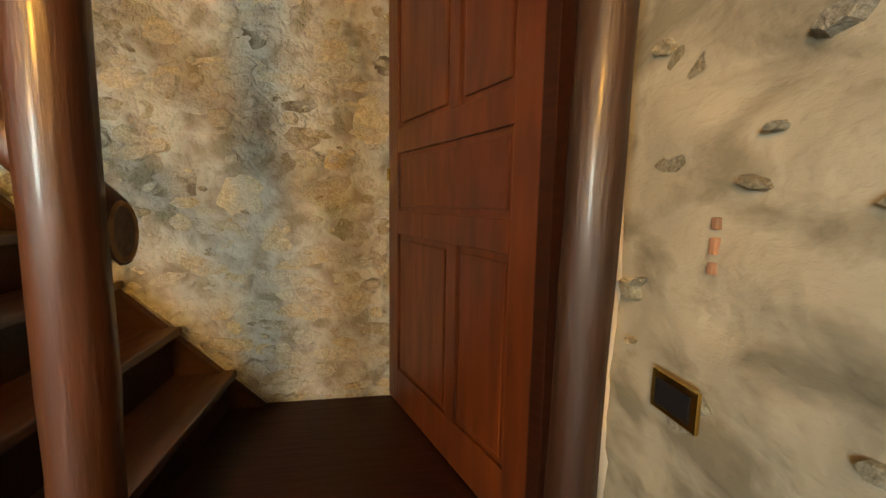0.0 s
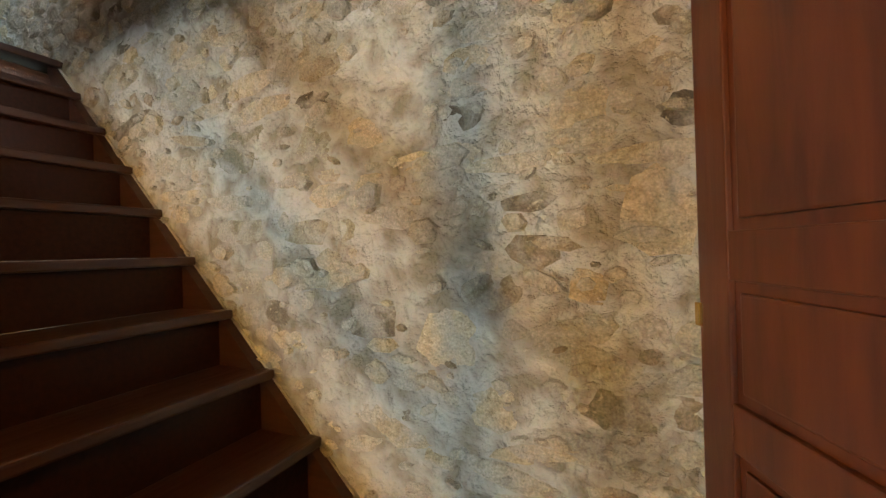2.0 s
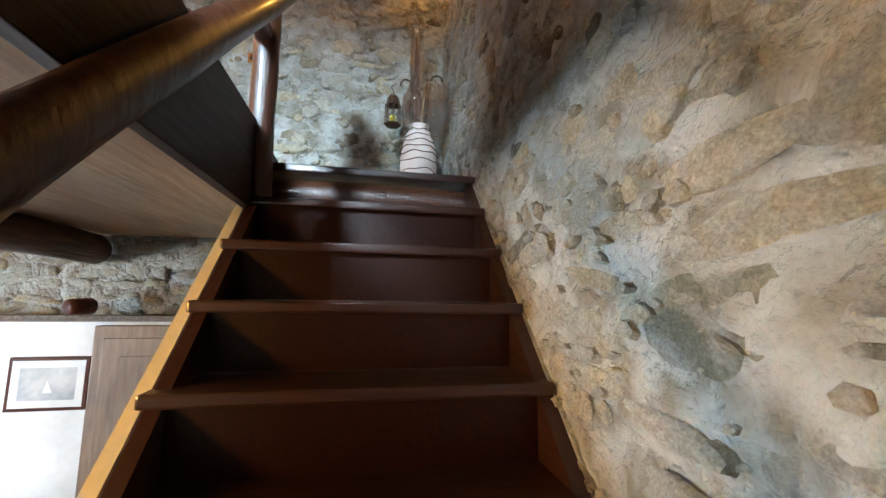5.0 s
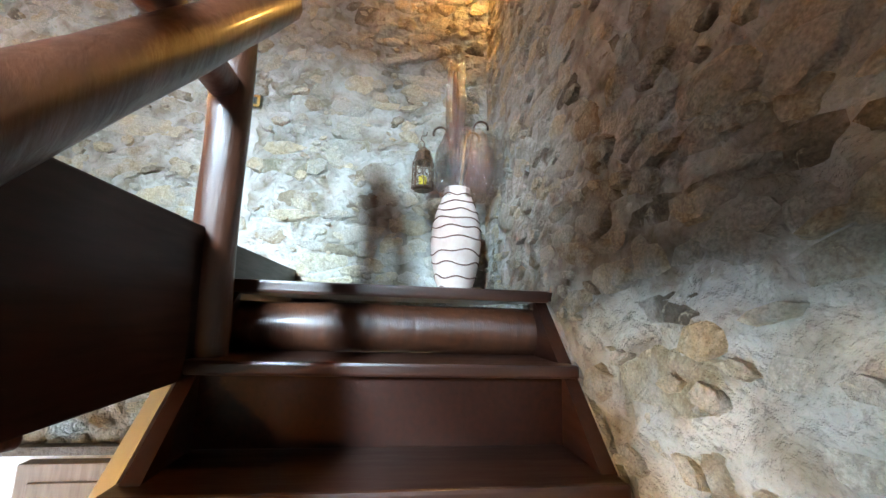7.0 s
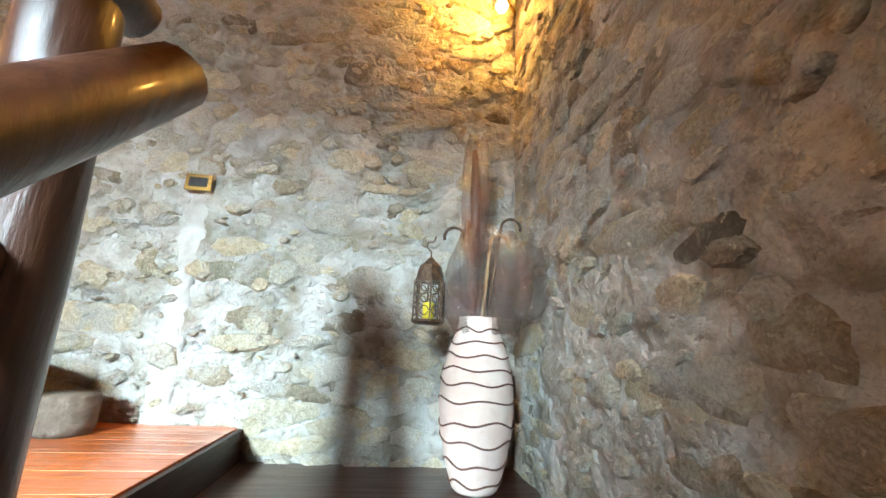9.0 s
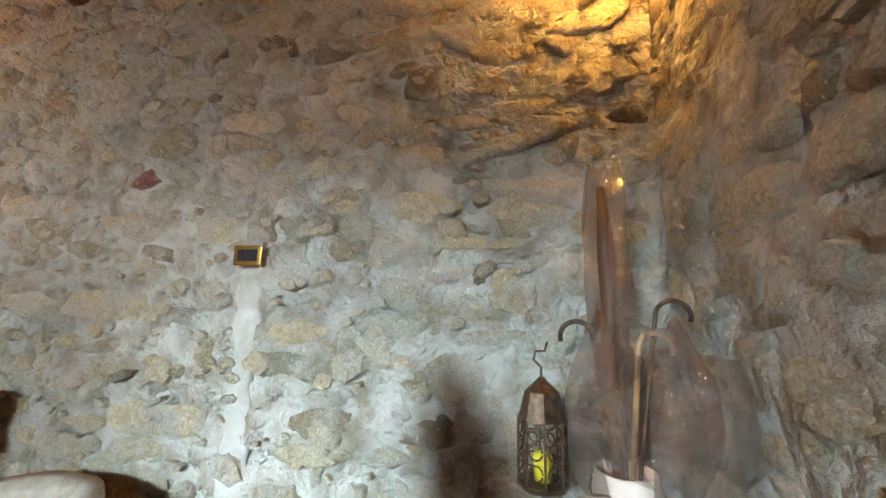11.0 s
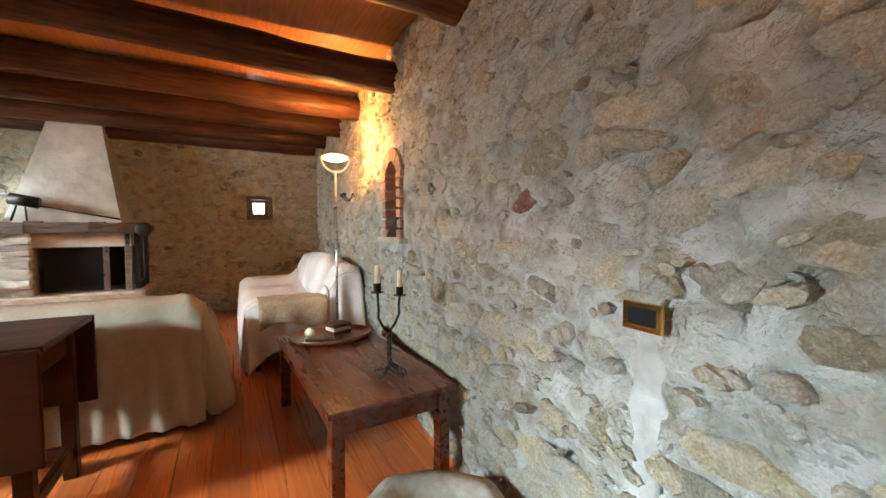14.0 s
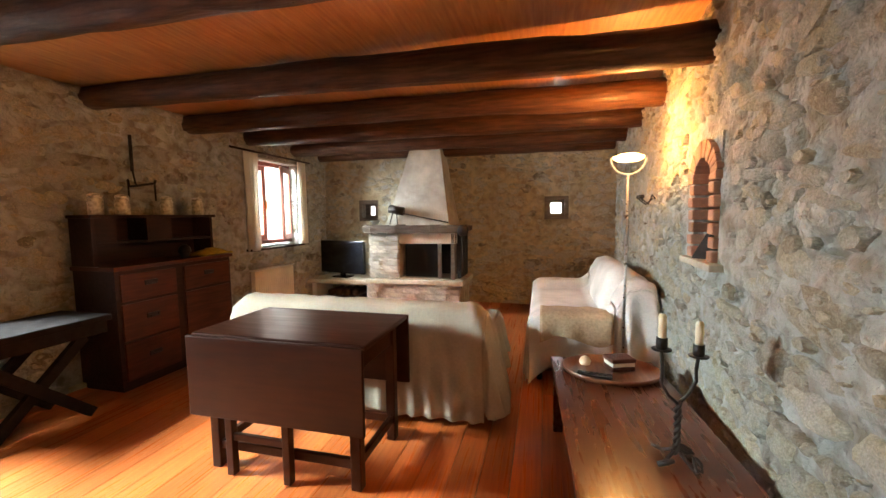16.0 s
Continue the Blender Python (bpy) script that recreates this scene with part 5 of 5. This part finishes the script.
part("body", bx(-0.065, 0.065, -0.05, 0.05, 0, 0.022, bevel=0.008), M_CHEST, bxo)
part("band", bx(-0.062, 0.062, -0.047, 0.047, 0.0225, 0.0435, bevel=0.004), M_CLOTH2, bxo, "cream band")
part("lid", bx(-0.068, 0.068, -0.053, 0.053, 0.044, 0.066, bevel=0.009), M_CHEST, bxo)
sb = thing("small_candle", (-3.15, -1.47, 0.442), 0, "small pale candle stub on the tray", "candle")
part("wax", lathe(bmesh.new(), [(0.028, 0), (0.032, 0.02), (0.022, 0.035), (0.008, 0.045)], 14), M_CANDLE, sb, smooth=True)
rc = thing("remote_control", (-3.18, -1.30, 0.442), 80, "black remote control lying on the tray", "remote control")
part("case", bx(-0.022, 0.022, -0.085, 0.085, 0, 0.016, bevel=0.005), M_BLACK, rc)
for i in range(5):
    part("button", bx(-0.010, 0.010, -0.06 + i * 0.026, -0.048 + i * 0.026, 0.0165, 0.019, bevel=0.001), M_IRON, rc)

cs = thing("candlestick", (-3.36, -0.64, 0.431), 20, "twisted wrought iron candlestick with two ivory candles", "candlestick")
for a in range(4):
    c, s_ = math.cos(a * 1.571 + 0.3), math.sin(a * 1.571 + 0.3)
    pts = []
    for i in range(15):
        f = i / 14
        r = 0.012 + 0.085 * f if f < 0.62 else 0.066 + 0.022 * math.cos((f - 0.62) * 14)
        z = 0.035 * (1 - f) ** 2 + 0.008 if f < 0.62 else 0.012 + 0.022 * abs(math.sin((f - 0.62) * 8.2))
        sw = 0.0 if f < 0.62 else 0.03 * math.sin((f - 0.62) * 9)
        pts.append((c * r - s_ * sw, s_ * r + c * sw, z))
    part("foot", tube(bmesh.new(), pts, 0.006, 8), M_IRON, cs, smooth=True)
bm = bmesh.new()
for k in (0, math.pi):
    tube(bm, [(0.007 * math.cos(i * 0.9 + k), 0.007 * math.sin(i * 0.9 + k), 0.03 + i * 0.0075) for i in range(25)], 0.0065, 8)
part("stem", bm, M_IRON, cs, smooth=True)
for sx, top in ((-1, 0.36), (1, 0.39)):
    pts = [(0, 0, 0.205), (sx * 0.035, 0, 0.235), (sx * 0.062, 0, 0.28), (sx * 0.060, 0, 0.32), (sx * 0.066, 0, top)]
    part("arm", tube(bmesh.new(), pts, 0.0058, 8), M_IRON, cs, smooth=True)
    part("drip_pan", lathe(bmesh.new(), [(0.01, 0), (0.03, 0.004), (0.031, 0.008), (0.012, 0.006)], 18, (sx * 0.066, 0, top)), M_IRON, cs, smooth=True)
    part("socket", lathe(bmesh.new(), [(0.014, 0.006), (0.0175, 0.01), (0.0175, 0.045)], 14, (sx * 0.066, 0, top)), M_IRON, cs, smooth=True)
    cd = thing("candle", (0, 0, 0), 0, "ivory candle standing in the iron holder", "candle", "candles")
    cd.matrix_world = cs.matrix_world @ Matrix.Translation((sx * 0.066, 0, top + 0.046))
    part("wax", lathe(bmesh.new(), [(0.0125, 0), (0.0125, 0.07), (0.008, 0.078)], 14), M_CANDLE, cd, smooth=True)
    part("wick", tube(bmesh.new(), [(0, 0, 0.078), (0.001, 0, 0.088)], 0.001, 6), M_SOOT_BLACK, cd)

# ---- floor lamp ----
fl = thing("floor_lamp", (-3.43, -1.93, 0), 0, "steel torchiere floor lamp with a glowing bowl, lit", "floor lamp")
part("base", lathe(bmesh.new(), [(0.13, 0), (0.13, 0.012), (0.02, 0.025)], 28), M_STEEL, fl, smooth=True)
part("pole", lathe(bmesh.new(), [(0.0085, 0.02), (0.0085, 1.52)], 12), M_STEEL, fl, smooth=True)
part("yoke", tube(bmesh.new(), [(0.104 * math.cos(a), 0, 1.62 + 0.104 * math.sin(a)) for a in [math.pi + math.pi * i / 20 for i in range(21)]], 0.0065, 8), M_STEEL, fl, smooth=True)
part("bowl", lathe(bmesh.new(), [(0.02, 1.598), (0.06, 1.600), (0.088, 1.614), (0.092, 1.628), (0.088, 1.628), (0.06, 1.612)], 28), M_BULB, fl, smooth=True)
part("bulb_disc", lathe(bmesh.new(), [(0.055, 1.602), (0.082, 1.622), (0.06, 1.64), (0.01, 1.645)], 24), M_BULB, fl, smooth=True)

wsc = thing("wall_candle_holder", (-3.72, -2.45, 1.38), 0, "wrought iron wall holder with a candle on the stone wall", "wall sconce")
part("bracket", tube(bmesh.new(), [(0.0, 0, 0.0), (0.02, 0, 0.03), (0.05, 0.02, -0.04), (0.10, 0.03, 0.0)], 0.006, 8), M_IRON, wsc, smooth=True)
part("arm", tube(bmesh.new(), [(0.02, 0, 0.0), (0.05, -0.06, -0.04), (0.09, -0.09, 0.0)], 0.006, 8), M_IRON, wsc, smooth=True)
part("cup", lathe(bmesh.new(), [(0.012, 0), (0.022, 0.01), (0.018, 0.03)], 12, (0.10, 0.03, 0)), M_IRON, wsc, smooth=True)
part("cup", lathe(bmesh.new(), [(0.012, 0), (0.022, 0.01), (0.018, 0.03)], 12, (0.09, -0.09, 0)), M_IRON, wsc, smooth=True)

# ---- stone bowl by the landing ----
sbw = thing("stone_mortar", (-3.27, 0.0, 0), 15, "large grey carved stone mortar with lobed rim on the floor", "mortar")
part("contents", lathe(bmesh.new(), [(0.05, 0.076), (0.12, 0.12), (0.11, 0.15), (0.05, 0.165)], 14, wob=0.3), M_CLOTH2, sbw, "crumpled white paper lying inside")
bm = lathe(bmesh.new(), [(0.15, 0.0), (0.19, 0.02), (0.235, 0.09), (0.245, 0.15), (0.255, 0.19), (0.25, 0.215), (0.20, 0.215), (0.175, 0.19), (0.14, 0.10), (0.05, 0.075)], 40)
for q in bm.verts:
    a = math.atan2(q.co.y, q.co.x)
    if math.hypot(q.co.x, q.co.y) > 0.19:
        k = 1 + 0.07 * max(0, math.cos(4 * a)) ** 3
        q.co.x *= k
        q.co.y *= k
    q.co += noise.noise_vector(q.co * 9) * 0.006
M_GREYS = mat("carved_grey_stone", (0.36, 0.33, 0.29), 0.85, grain=(0.25, 0.23, 0.20), bump=0.6, scale=30, dist=0.01)
part("bowl", bm, M_GREYS, sbw, smooth=True)
stp = thing("wooden_block", (-3.42, 0.30, 0), 0, "round brown wooden stump beside the mortar", "stump")
part("wood", lathe(bmesh.new(), [(0.07, 0), (0.078, 0.02), (0.075, 0.11), (0.068, 0.12)], 20, wob=0.1), M_GREYW, stp, smooth=True)

# ---- vase with reeds and canes ----
vs = thing("vase", (-3.31, 1.56, LAND + 0.001), 0, "tall pink terracotta vase wound with brown cord on the landing", "vase")
VP = [(0.062, 0.0), (0.072, 0.01), (0.092, 0.07), (0.112, 0.16), (0.121, 0.25), (0.116, 0.33), (0.098, 0.41), (0.072, 0.48), (0.062, 0.515), (0.064, 0.525), (0.055, 0.525), (0.05, 0.48), (0.03, 0.3)]
part("body", lathe(bmesh.new(), VP, 36), M_VASE, vs, smooth=True)


def vase_r(z):
    for (r0, z0), (r1, z1) in zip(VP, VP[1:9]):
        if z0 <= z <= z1:
            return r0 + (r1 - r0) * (z - z0) / (z1 - z0)
    return 0.065


for i, z in enumerate((0.035, 0.085, 0.15, 0.20, 0.265, 0.315, 0.36, 0.40, 0.44, 0.485)):
    pts = []
    for k in range(41):
        a = 6.2832 * k / 40
        zz = z + 0.012 * noise.noise((math.cos(a) * 1.4, math.sin(a) * 1.4, i * 3.0)) + 0.006 * math.sin(a * 5 + i * 2)
        pts.append((math.cos(a) * (vase_r(zz) + 0.002), math.sin(a) * (vase_r(zz) + 0.002), zz))
    part("cord", tube(bmesh.new(), pts, 0.003, 6, cap=False), M_ROPE, vs, smooth=True)
VT = Vector((-3.31, 1.56, LAND + 0.53))


def stalk(name, pts, r, material, label):
    o = thing(name, tuple(VT), 0, label, "dried stalk" if "reed" in name else "cane", "stalks in the vase")
    part("stem", tube(bmesh.new(), pts, r, 10, 0.1), material, o, smooth=True)
    return o


stalk("dried_reed", [(0.01, -0.01, -0.45), (0.01, -0.02, 0.2), (0.005, -0.02, 0.45), (0.0, -0.025, 0.62)], [0.008, 0.012, 0.022, 0.010], M_REED, "tall dark red dried reed standing in the vase")
stalk("dried_reed", [(-0.02, 0.01, -0.45), (-0.015, 0.0, 0.2), (-0.01, -0.015, 0.40), (-0.005, -0.02, 0.54)], [0.007, 0.010, 0.014, 0.009], M_REED, "dark red dried reed standing in the vase")
stalk("dried_reed", [(0.02, 0.01, -0.45), (0.03, -0.03, 0.1), (0.03, -0.04, 0.25), (0.02, -0.045, 0.33)], [0.006, 0.012, 0.021, 0.008], M_REED, "broad brown dried reed head standing in the vase")


def crook(dx, dy, h, r, turn, material, label):
    pts = [(0, 0, -0.45), (dx * 0.4, dy * 0.4, 0.0), (dx, dy, h)]
    c, s_ = math.cos(radians(turn)), math.sin(radians(turn))
    for i in range(1, 12):
        a = math.pi * i / 10
        k = 0.035 * (1 - math.cos(a))
        pts.append((dx + c * k, dy + s_ * k, h + 0.035 * math.sin(a)))
    return stalk("hooked_cane", pts, r, material, label)


crook(0.03, 0.03, 0.25, 0.006, 90, M_CANE, "pale bamboo cane with a bent handle in the vase")
crook(0.01, 0.075, 0.32, 0.0055, 80, M_BRONZE, "brown cane with a bent handle in the vase")
crook(0.02, -0.06, 0.27, 0.0055, -100, M_BRONZE, "dark cane with a bent handle in the vase")

cello = thing("cellophane_wrap", tuple(VT), 0, "crumpled clear cellophane wrapped round the canes", "wrapping")
for rr, z0, z1, dx, dy, sd in ((0.13, -0.06, 0.30, 0.0, 0.03, 1), (0.045, 0.25, 0.68, 0.0, -0.02, 2), (0.17, 0.0, 0.24, 0.02, 0.10, 3)):
    rows = []
    for i in range(26):
        f = i / 25
        row = []
        for j in range(45):
            a = 5.6 * j / 44
            r = rr * (0.62 + 0.5 * math.sin(math.pi * min(f * 0.85 + 0.1, 1))) * (1 + 0.30 * noise.noise((math.cos(a) * 2.5, math.sin(a) * 2.5, f * 3 + sd)))
            row.append((dx + math.cos(a) * r * 0.7, dy + math.sin(a) * r, z0 + (z1 - z0) * f + 0.03 * noise.noise((a * 1.5, f * 3, sd + 9))))
        rows.append(row)
    part("film", sheet(bmesh.new(), rows, 0.0008), M_CELLO, cello, smooth=False)

ln = thing("lantern", (-3.27, 1.385, 0.385), 0, "dark openwork metal lantern with a yellow candle, hung from a cane", "lantern")
part("roof", lathe(bmesh.new(), [(0.052, 0.13), (0.046, 0.145), (0.036, 0.185), (0.015, 0.205), (0.006, 0.215)], 8), M_BRONZE, ln)
part("base", lathe(bmesh.new(), [(0.042, -0.008), (0.054, 0.0), (0.054, 0.008)], 8), M_BRONZE, ln)
for k in range(8):
    a = 6.2832 * k / 8
    part("bar", tube(bmesh.new(), [(0.05 * math.cos(a), 0.05 * math.sin(a), 0.0), (0.05 * math.cos(a), 0.05 * math.sin(a), 0.135)], 0.0028, 6), M_BRONZE, ln)
    for zz in (0.035, 0.075, 0.11):
        b = a + 0.393
        pts = [(0.048 * math.cos(b) - math.sin(b) * 0.014 * math.cos(t), 0.048 * math.sin(b) + math.cos(b) * 0.014 * math.cos(t), zz + 0.015 * math.sin(t)) for t in [i * 0.55 for i in range(12)]]
        part("scroll", tube(bmesh.new(), pts, 0.002, 5), M_BRONZE, ln)
part("loop", tube(bmesh.new(), [(0, 0, 0.21), (0, 0.0, 0.235), (0, -0.016, 0.25), (0, -0.012, 0.268), (0, 0.008, 0.27), (0, 0.014, 0.29)], 0.0028, 6), M_BRONZE, ln)
lc = thing("candle", (-3.27, 1.385, 0.394), 0, "short yellow candle inside the lantern", "candle")
part("wax", lathe(bmesh.new(), [(0.018, 0), (0.02, 0.05), (0.014, 0.055)], 14), M_YELLOW, lc, smooth=True)

cb = thing("corner_light", (-3.41, 1.66, 1.83), 0, "small bare glowing corner bulb in a brass cup", "wall lamp")
part("bulb", lathe(bmesh.new(), [(0.004, -0.030), (0.022, -0.018), (0.03, 0.0), (0.022, 0.02), (0.012, 0.03)], 16), M_BULB, cb, smooth=True)
part("cup", lathe(bmesh.new(), [(0.014, 0.03), (0.022, 0.04), (0.022, 0.07), (0.01, 0.08)], 16), M_BRASS, cb, smooth=True)
part("arm", tube(bmesh.new(), [(0, 0, 0.075), (-0.04, 0.03, 0.09), (-0.10, 0.09, 0.09), (-0.16, 0.14, 0.08)], 0.008, 8), M_BRASS, cb, smooth=True)

# ---- lower room ----
part("lower_plaster", bx(-3.60, -3.585, -3.15, 0.70, LOW, -0.86), M_WHITE, None, "white plastered lower part of the stone wall", kind="structure")
part("lower_ledge", bx(-3.60, -3.54, -3.15, 0.72, -0.87, -0.83, bevel=0.01), M_GREYW, None, "weathered wooden ledge above the white wall", kind="structure")
part("lower_beam", log(bmesh.new(), (-3.56, -0.35, -0.44), (0.5, -0.35, -0.44), 0.09, seed=2), M_BEAM, None, "round log beam under the floor boards", True, category="beam")
part("lower_beam", log(bmesh.new(), (-3.56, -1.5, -0.44), (0.5, -1.5, -0.44), 0.09, seed=4), M_BEAM, None, "round log beam under the floor boards", True, category="beam")
part("wood_end", lathe(bmesh.new(), [(0.045, 0), (0.05, 0.01), (0.045, 0.12)], 14), M_CHEST, None, "short round wooden log end lying on the ledge", True, category="log").matrix_world = pose(-3.50, -0.30, -0.779, 90, 0, 70)
wr = thing("wardrobe", (-3.40, 0.14, LOW), 0, "brown wooden wardrobe with a panelled door against the white wall", "wardrobe")
part("body", bx(-0.18, -0.11, -0.42, 0.50, 0, 1.60, bevel=0.008), M_WARD, wr)
d = part("door", bx(-0.109, -0.09, -0.36, 0.44, 0.05, 1.53, bevel=0.005), M_WARD, wr)
part("panel", bx(-0.09, -0.082, -0.26, 0.34, 0.15, 1.43, bevel=0.006), M_WARD, d)
pf = thing("picture", (-3.582, -0.51, -1.37), 0, "framed grey sea print with a sail on the white wall", "picture")
part("frame", bx(0.0, 0.02, -0.20, 0.20, 0.0, 0.30, bevel=0.004), M_CHEST, pf)
part("mount", bx(0.020, 0.022, -0.18, 0.18, 0.02, 0.28), M_WHITE, pf)
part("print", bx(0.022, 0.023, -0.14, 0.14, 0.06, 0.24), M_PAPER, pf)
bm = bmesh.new()
f = [bm.verts.new(q) for q in ((0.0235, -0.02, 0.10), (0.0235, 0.03, 0.10), (0.0235, 0.0, 0.17), (0.0245, -0.02, 0.10), (0.0245, 0.03, 0.10), (0.0245, 0.0, 0.17))]
for q in ((0, 1, 2), (5, 4, 3), (0, 3, 4, 1), (1, 4, 5, 2), (2, 5, 3, 0)):
    bm.faces.new([f[i] for i in q])
part("sail", bm, M_WHITE, pf)

# brick chips set in the wall beside the jamb
for z, h in ((-1.42, 0.022), (-1.46, 0.03), (-1.50, 0.022)):
    part("brick_chip", bx(0.576, 0.60, 0.592, 0.606, z - h / 2, z + h / 2, bevel=0.003), M_BRICK, None, "small red brick chip showing through the mortar", kind="structure")

# ---- stones of the walls ----
N_STONES = ((2.63, -0.73, 0.26, 0.17, "g"), (2.97, -0.75, 0.16, 0.16, "g"), (3.48, -0.75, 0.15, 0.08, "d"), (1.96, -0.53, 0.39, 0.10, "d"), (2.96, -0.61, 0.17, 0.07, "d"), (2.98, -1.05, 0.29, 0.09, "g"), (3.17, -1.34, 0.18, 0.11, "d"), (3.43, -1.38, 0.19, 0.16, "p"), (3.57, -1.23, 0.19, 0.11, "g"), (3.57, -1.55, 0.16, 0.13, "p"), (2.59, -1.03, 0.25, 0.09, "g"), (2.93, -0.46, 0.30, 0.21, "g"), (3.97, -1.05, 0.17, 0.21, "p"), (4.02, -0.82, 0.07, 0.08, "d"), (3.88, -1.52, 0.17, 0.10, "g"), (1.89, 0.02, 0.26, 0.07, "d"), (1.89, -0.16, 0.23, 0.07, "d"), (1.84, -0.29, 0.30, 0.13, "g"), (1.37, 0.26, 0.30, 0.11, "p"), (1.37, 0.26, 0.27, 0.07, "d"), (1.69, 0.50, 0.18, 0.11, "g"), (1.47, 0.50, 0.17, 0.06, "d"))
W_STONES = ((4.81, 1.21, 0.18, 0.09, "r"), (4.91, 1.35, 0.27, 0.13, "g"), (5.27, 1.41, 0.28, 0.10, "p"), (5.58, 1.52, 0.07, 0.14, "p"), (5.15, 1.00, 0.22, 0.10, "p"), (5.18, 0.58, 0.09, 0.11, "g"), (5.52, 0.55, 0.28, 0.10, "g"), (5.85, 0.69, 0.26, 0.09, "g"), (5.89, 1.07, 0.15, 0.11, "p"), (5.82, 0.59, 0.15, 0.04, "p"), (6.17, 0.83, 0.09, 0.07, "p"), (4.75, 0.73, 0.47, 0.11, "p"), (6.00, 0.55, 0.28, 0.12, "g"), (5.01, 0.36, 0.36, 0.12, "p"), (5.66, 1.10, 0.19, 0.11, "g"), (6.03, 0.95, 0.18, 0.05, "p"), (5.95, 0.39, 0.23, 0.09, "d"), (5.48, 1.00, 0.10, 0.09, "g"), (5.92, 1.50, 0.20, 0.13, "d"))

lay_stones(wall_w, W_LEN, LOW, 2.4, [(CHASE[0] + 0.045, CHASE[1] - 0.045, CHASE[2], CHASE[3]), (U0 - 0.09, U1 + 0.09, NZ0 - 0.04, NZ1 + 0.06)], W_STONES, 1, (5.6, 1.0), 300, 0.088, 0.15, 0.016)
lay_stones(wall_n, 4.75, LOW, 2.4, (), N_STONES, 2, (3.0, -1.0), 300, 0.085, 0.135, 0.0065, 0.75)
wall_s.data.materials[0] = M_TAN
lay_stones(wall_s, 5.2, -0.35, 2.4, s_holes, (), 3, (2.4, 1.0), 40, 0.10, 0.19, 0.006)
lay_stones(wall_e, 7.06, -0.35, 2.4, e_holes, (), 4, (3.4, 1.0), 120, 0.10, 0.19)
lay_stones(wall_le, 4.45, LOW, -0.34, (), (), 5, (0.7, -1.6), 300, 0.07, 0.10, 0.0010, 0.05)
LOW_STONES = {}
for ob in wall_le.children:
    if ob.type == "MESH" and ob.name.startswith("stone"):
        if ob.data.name not in LOW_STONES:
            me = ob.data.copy()
            me.materials[0] = M_STONE_LOW
            LOW_STONES[ob.data.name] = me
        ob.data = LOW_STONES[ob.data.name]
lay_stones(wall_ls, 5.1, LOW, -0.34, [(1.3, 2.3, -1.6, -0.6)], (), 6, (2, -1), 20, 0.12, 0.22)
lay_chips(wall_w, W_LEN, -0.2, 2.3, [(U0 - 0.09, U1 + 0.09, NZ0 - 0.04, NZ1 + 0.06)], 11, 1800)
lay_chips(wall_n, 4.75, LOW, 2.3, (), 12, 1600)
lay_chips(wall_le, 2.0, LOW, -0.4, (), 13, 60)
lay_chips(wall_s, 5.2, 0.0, 2.2, s_holes, 14, 900)
lay_chips(wall_e, 7.06, 0.0, 2.2, e_holes, 15, 900)
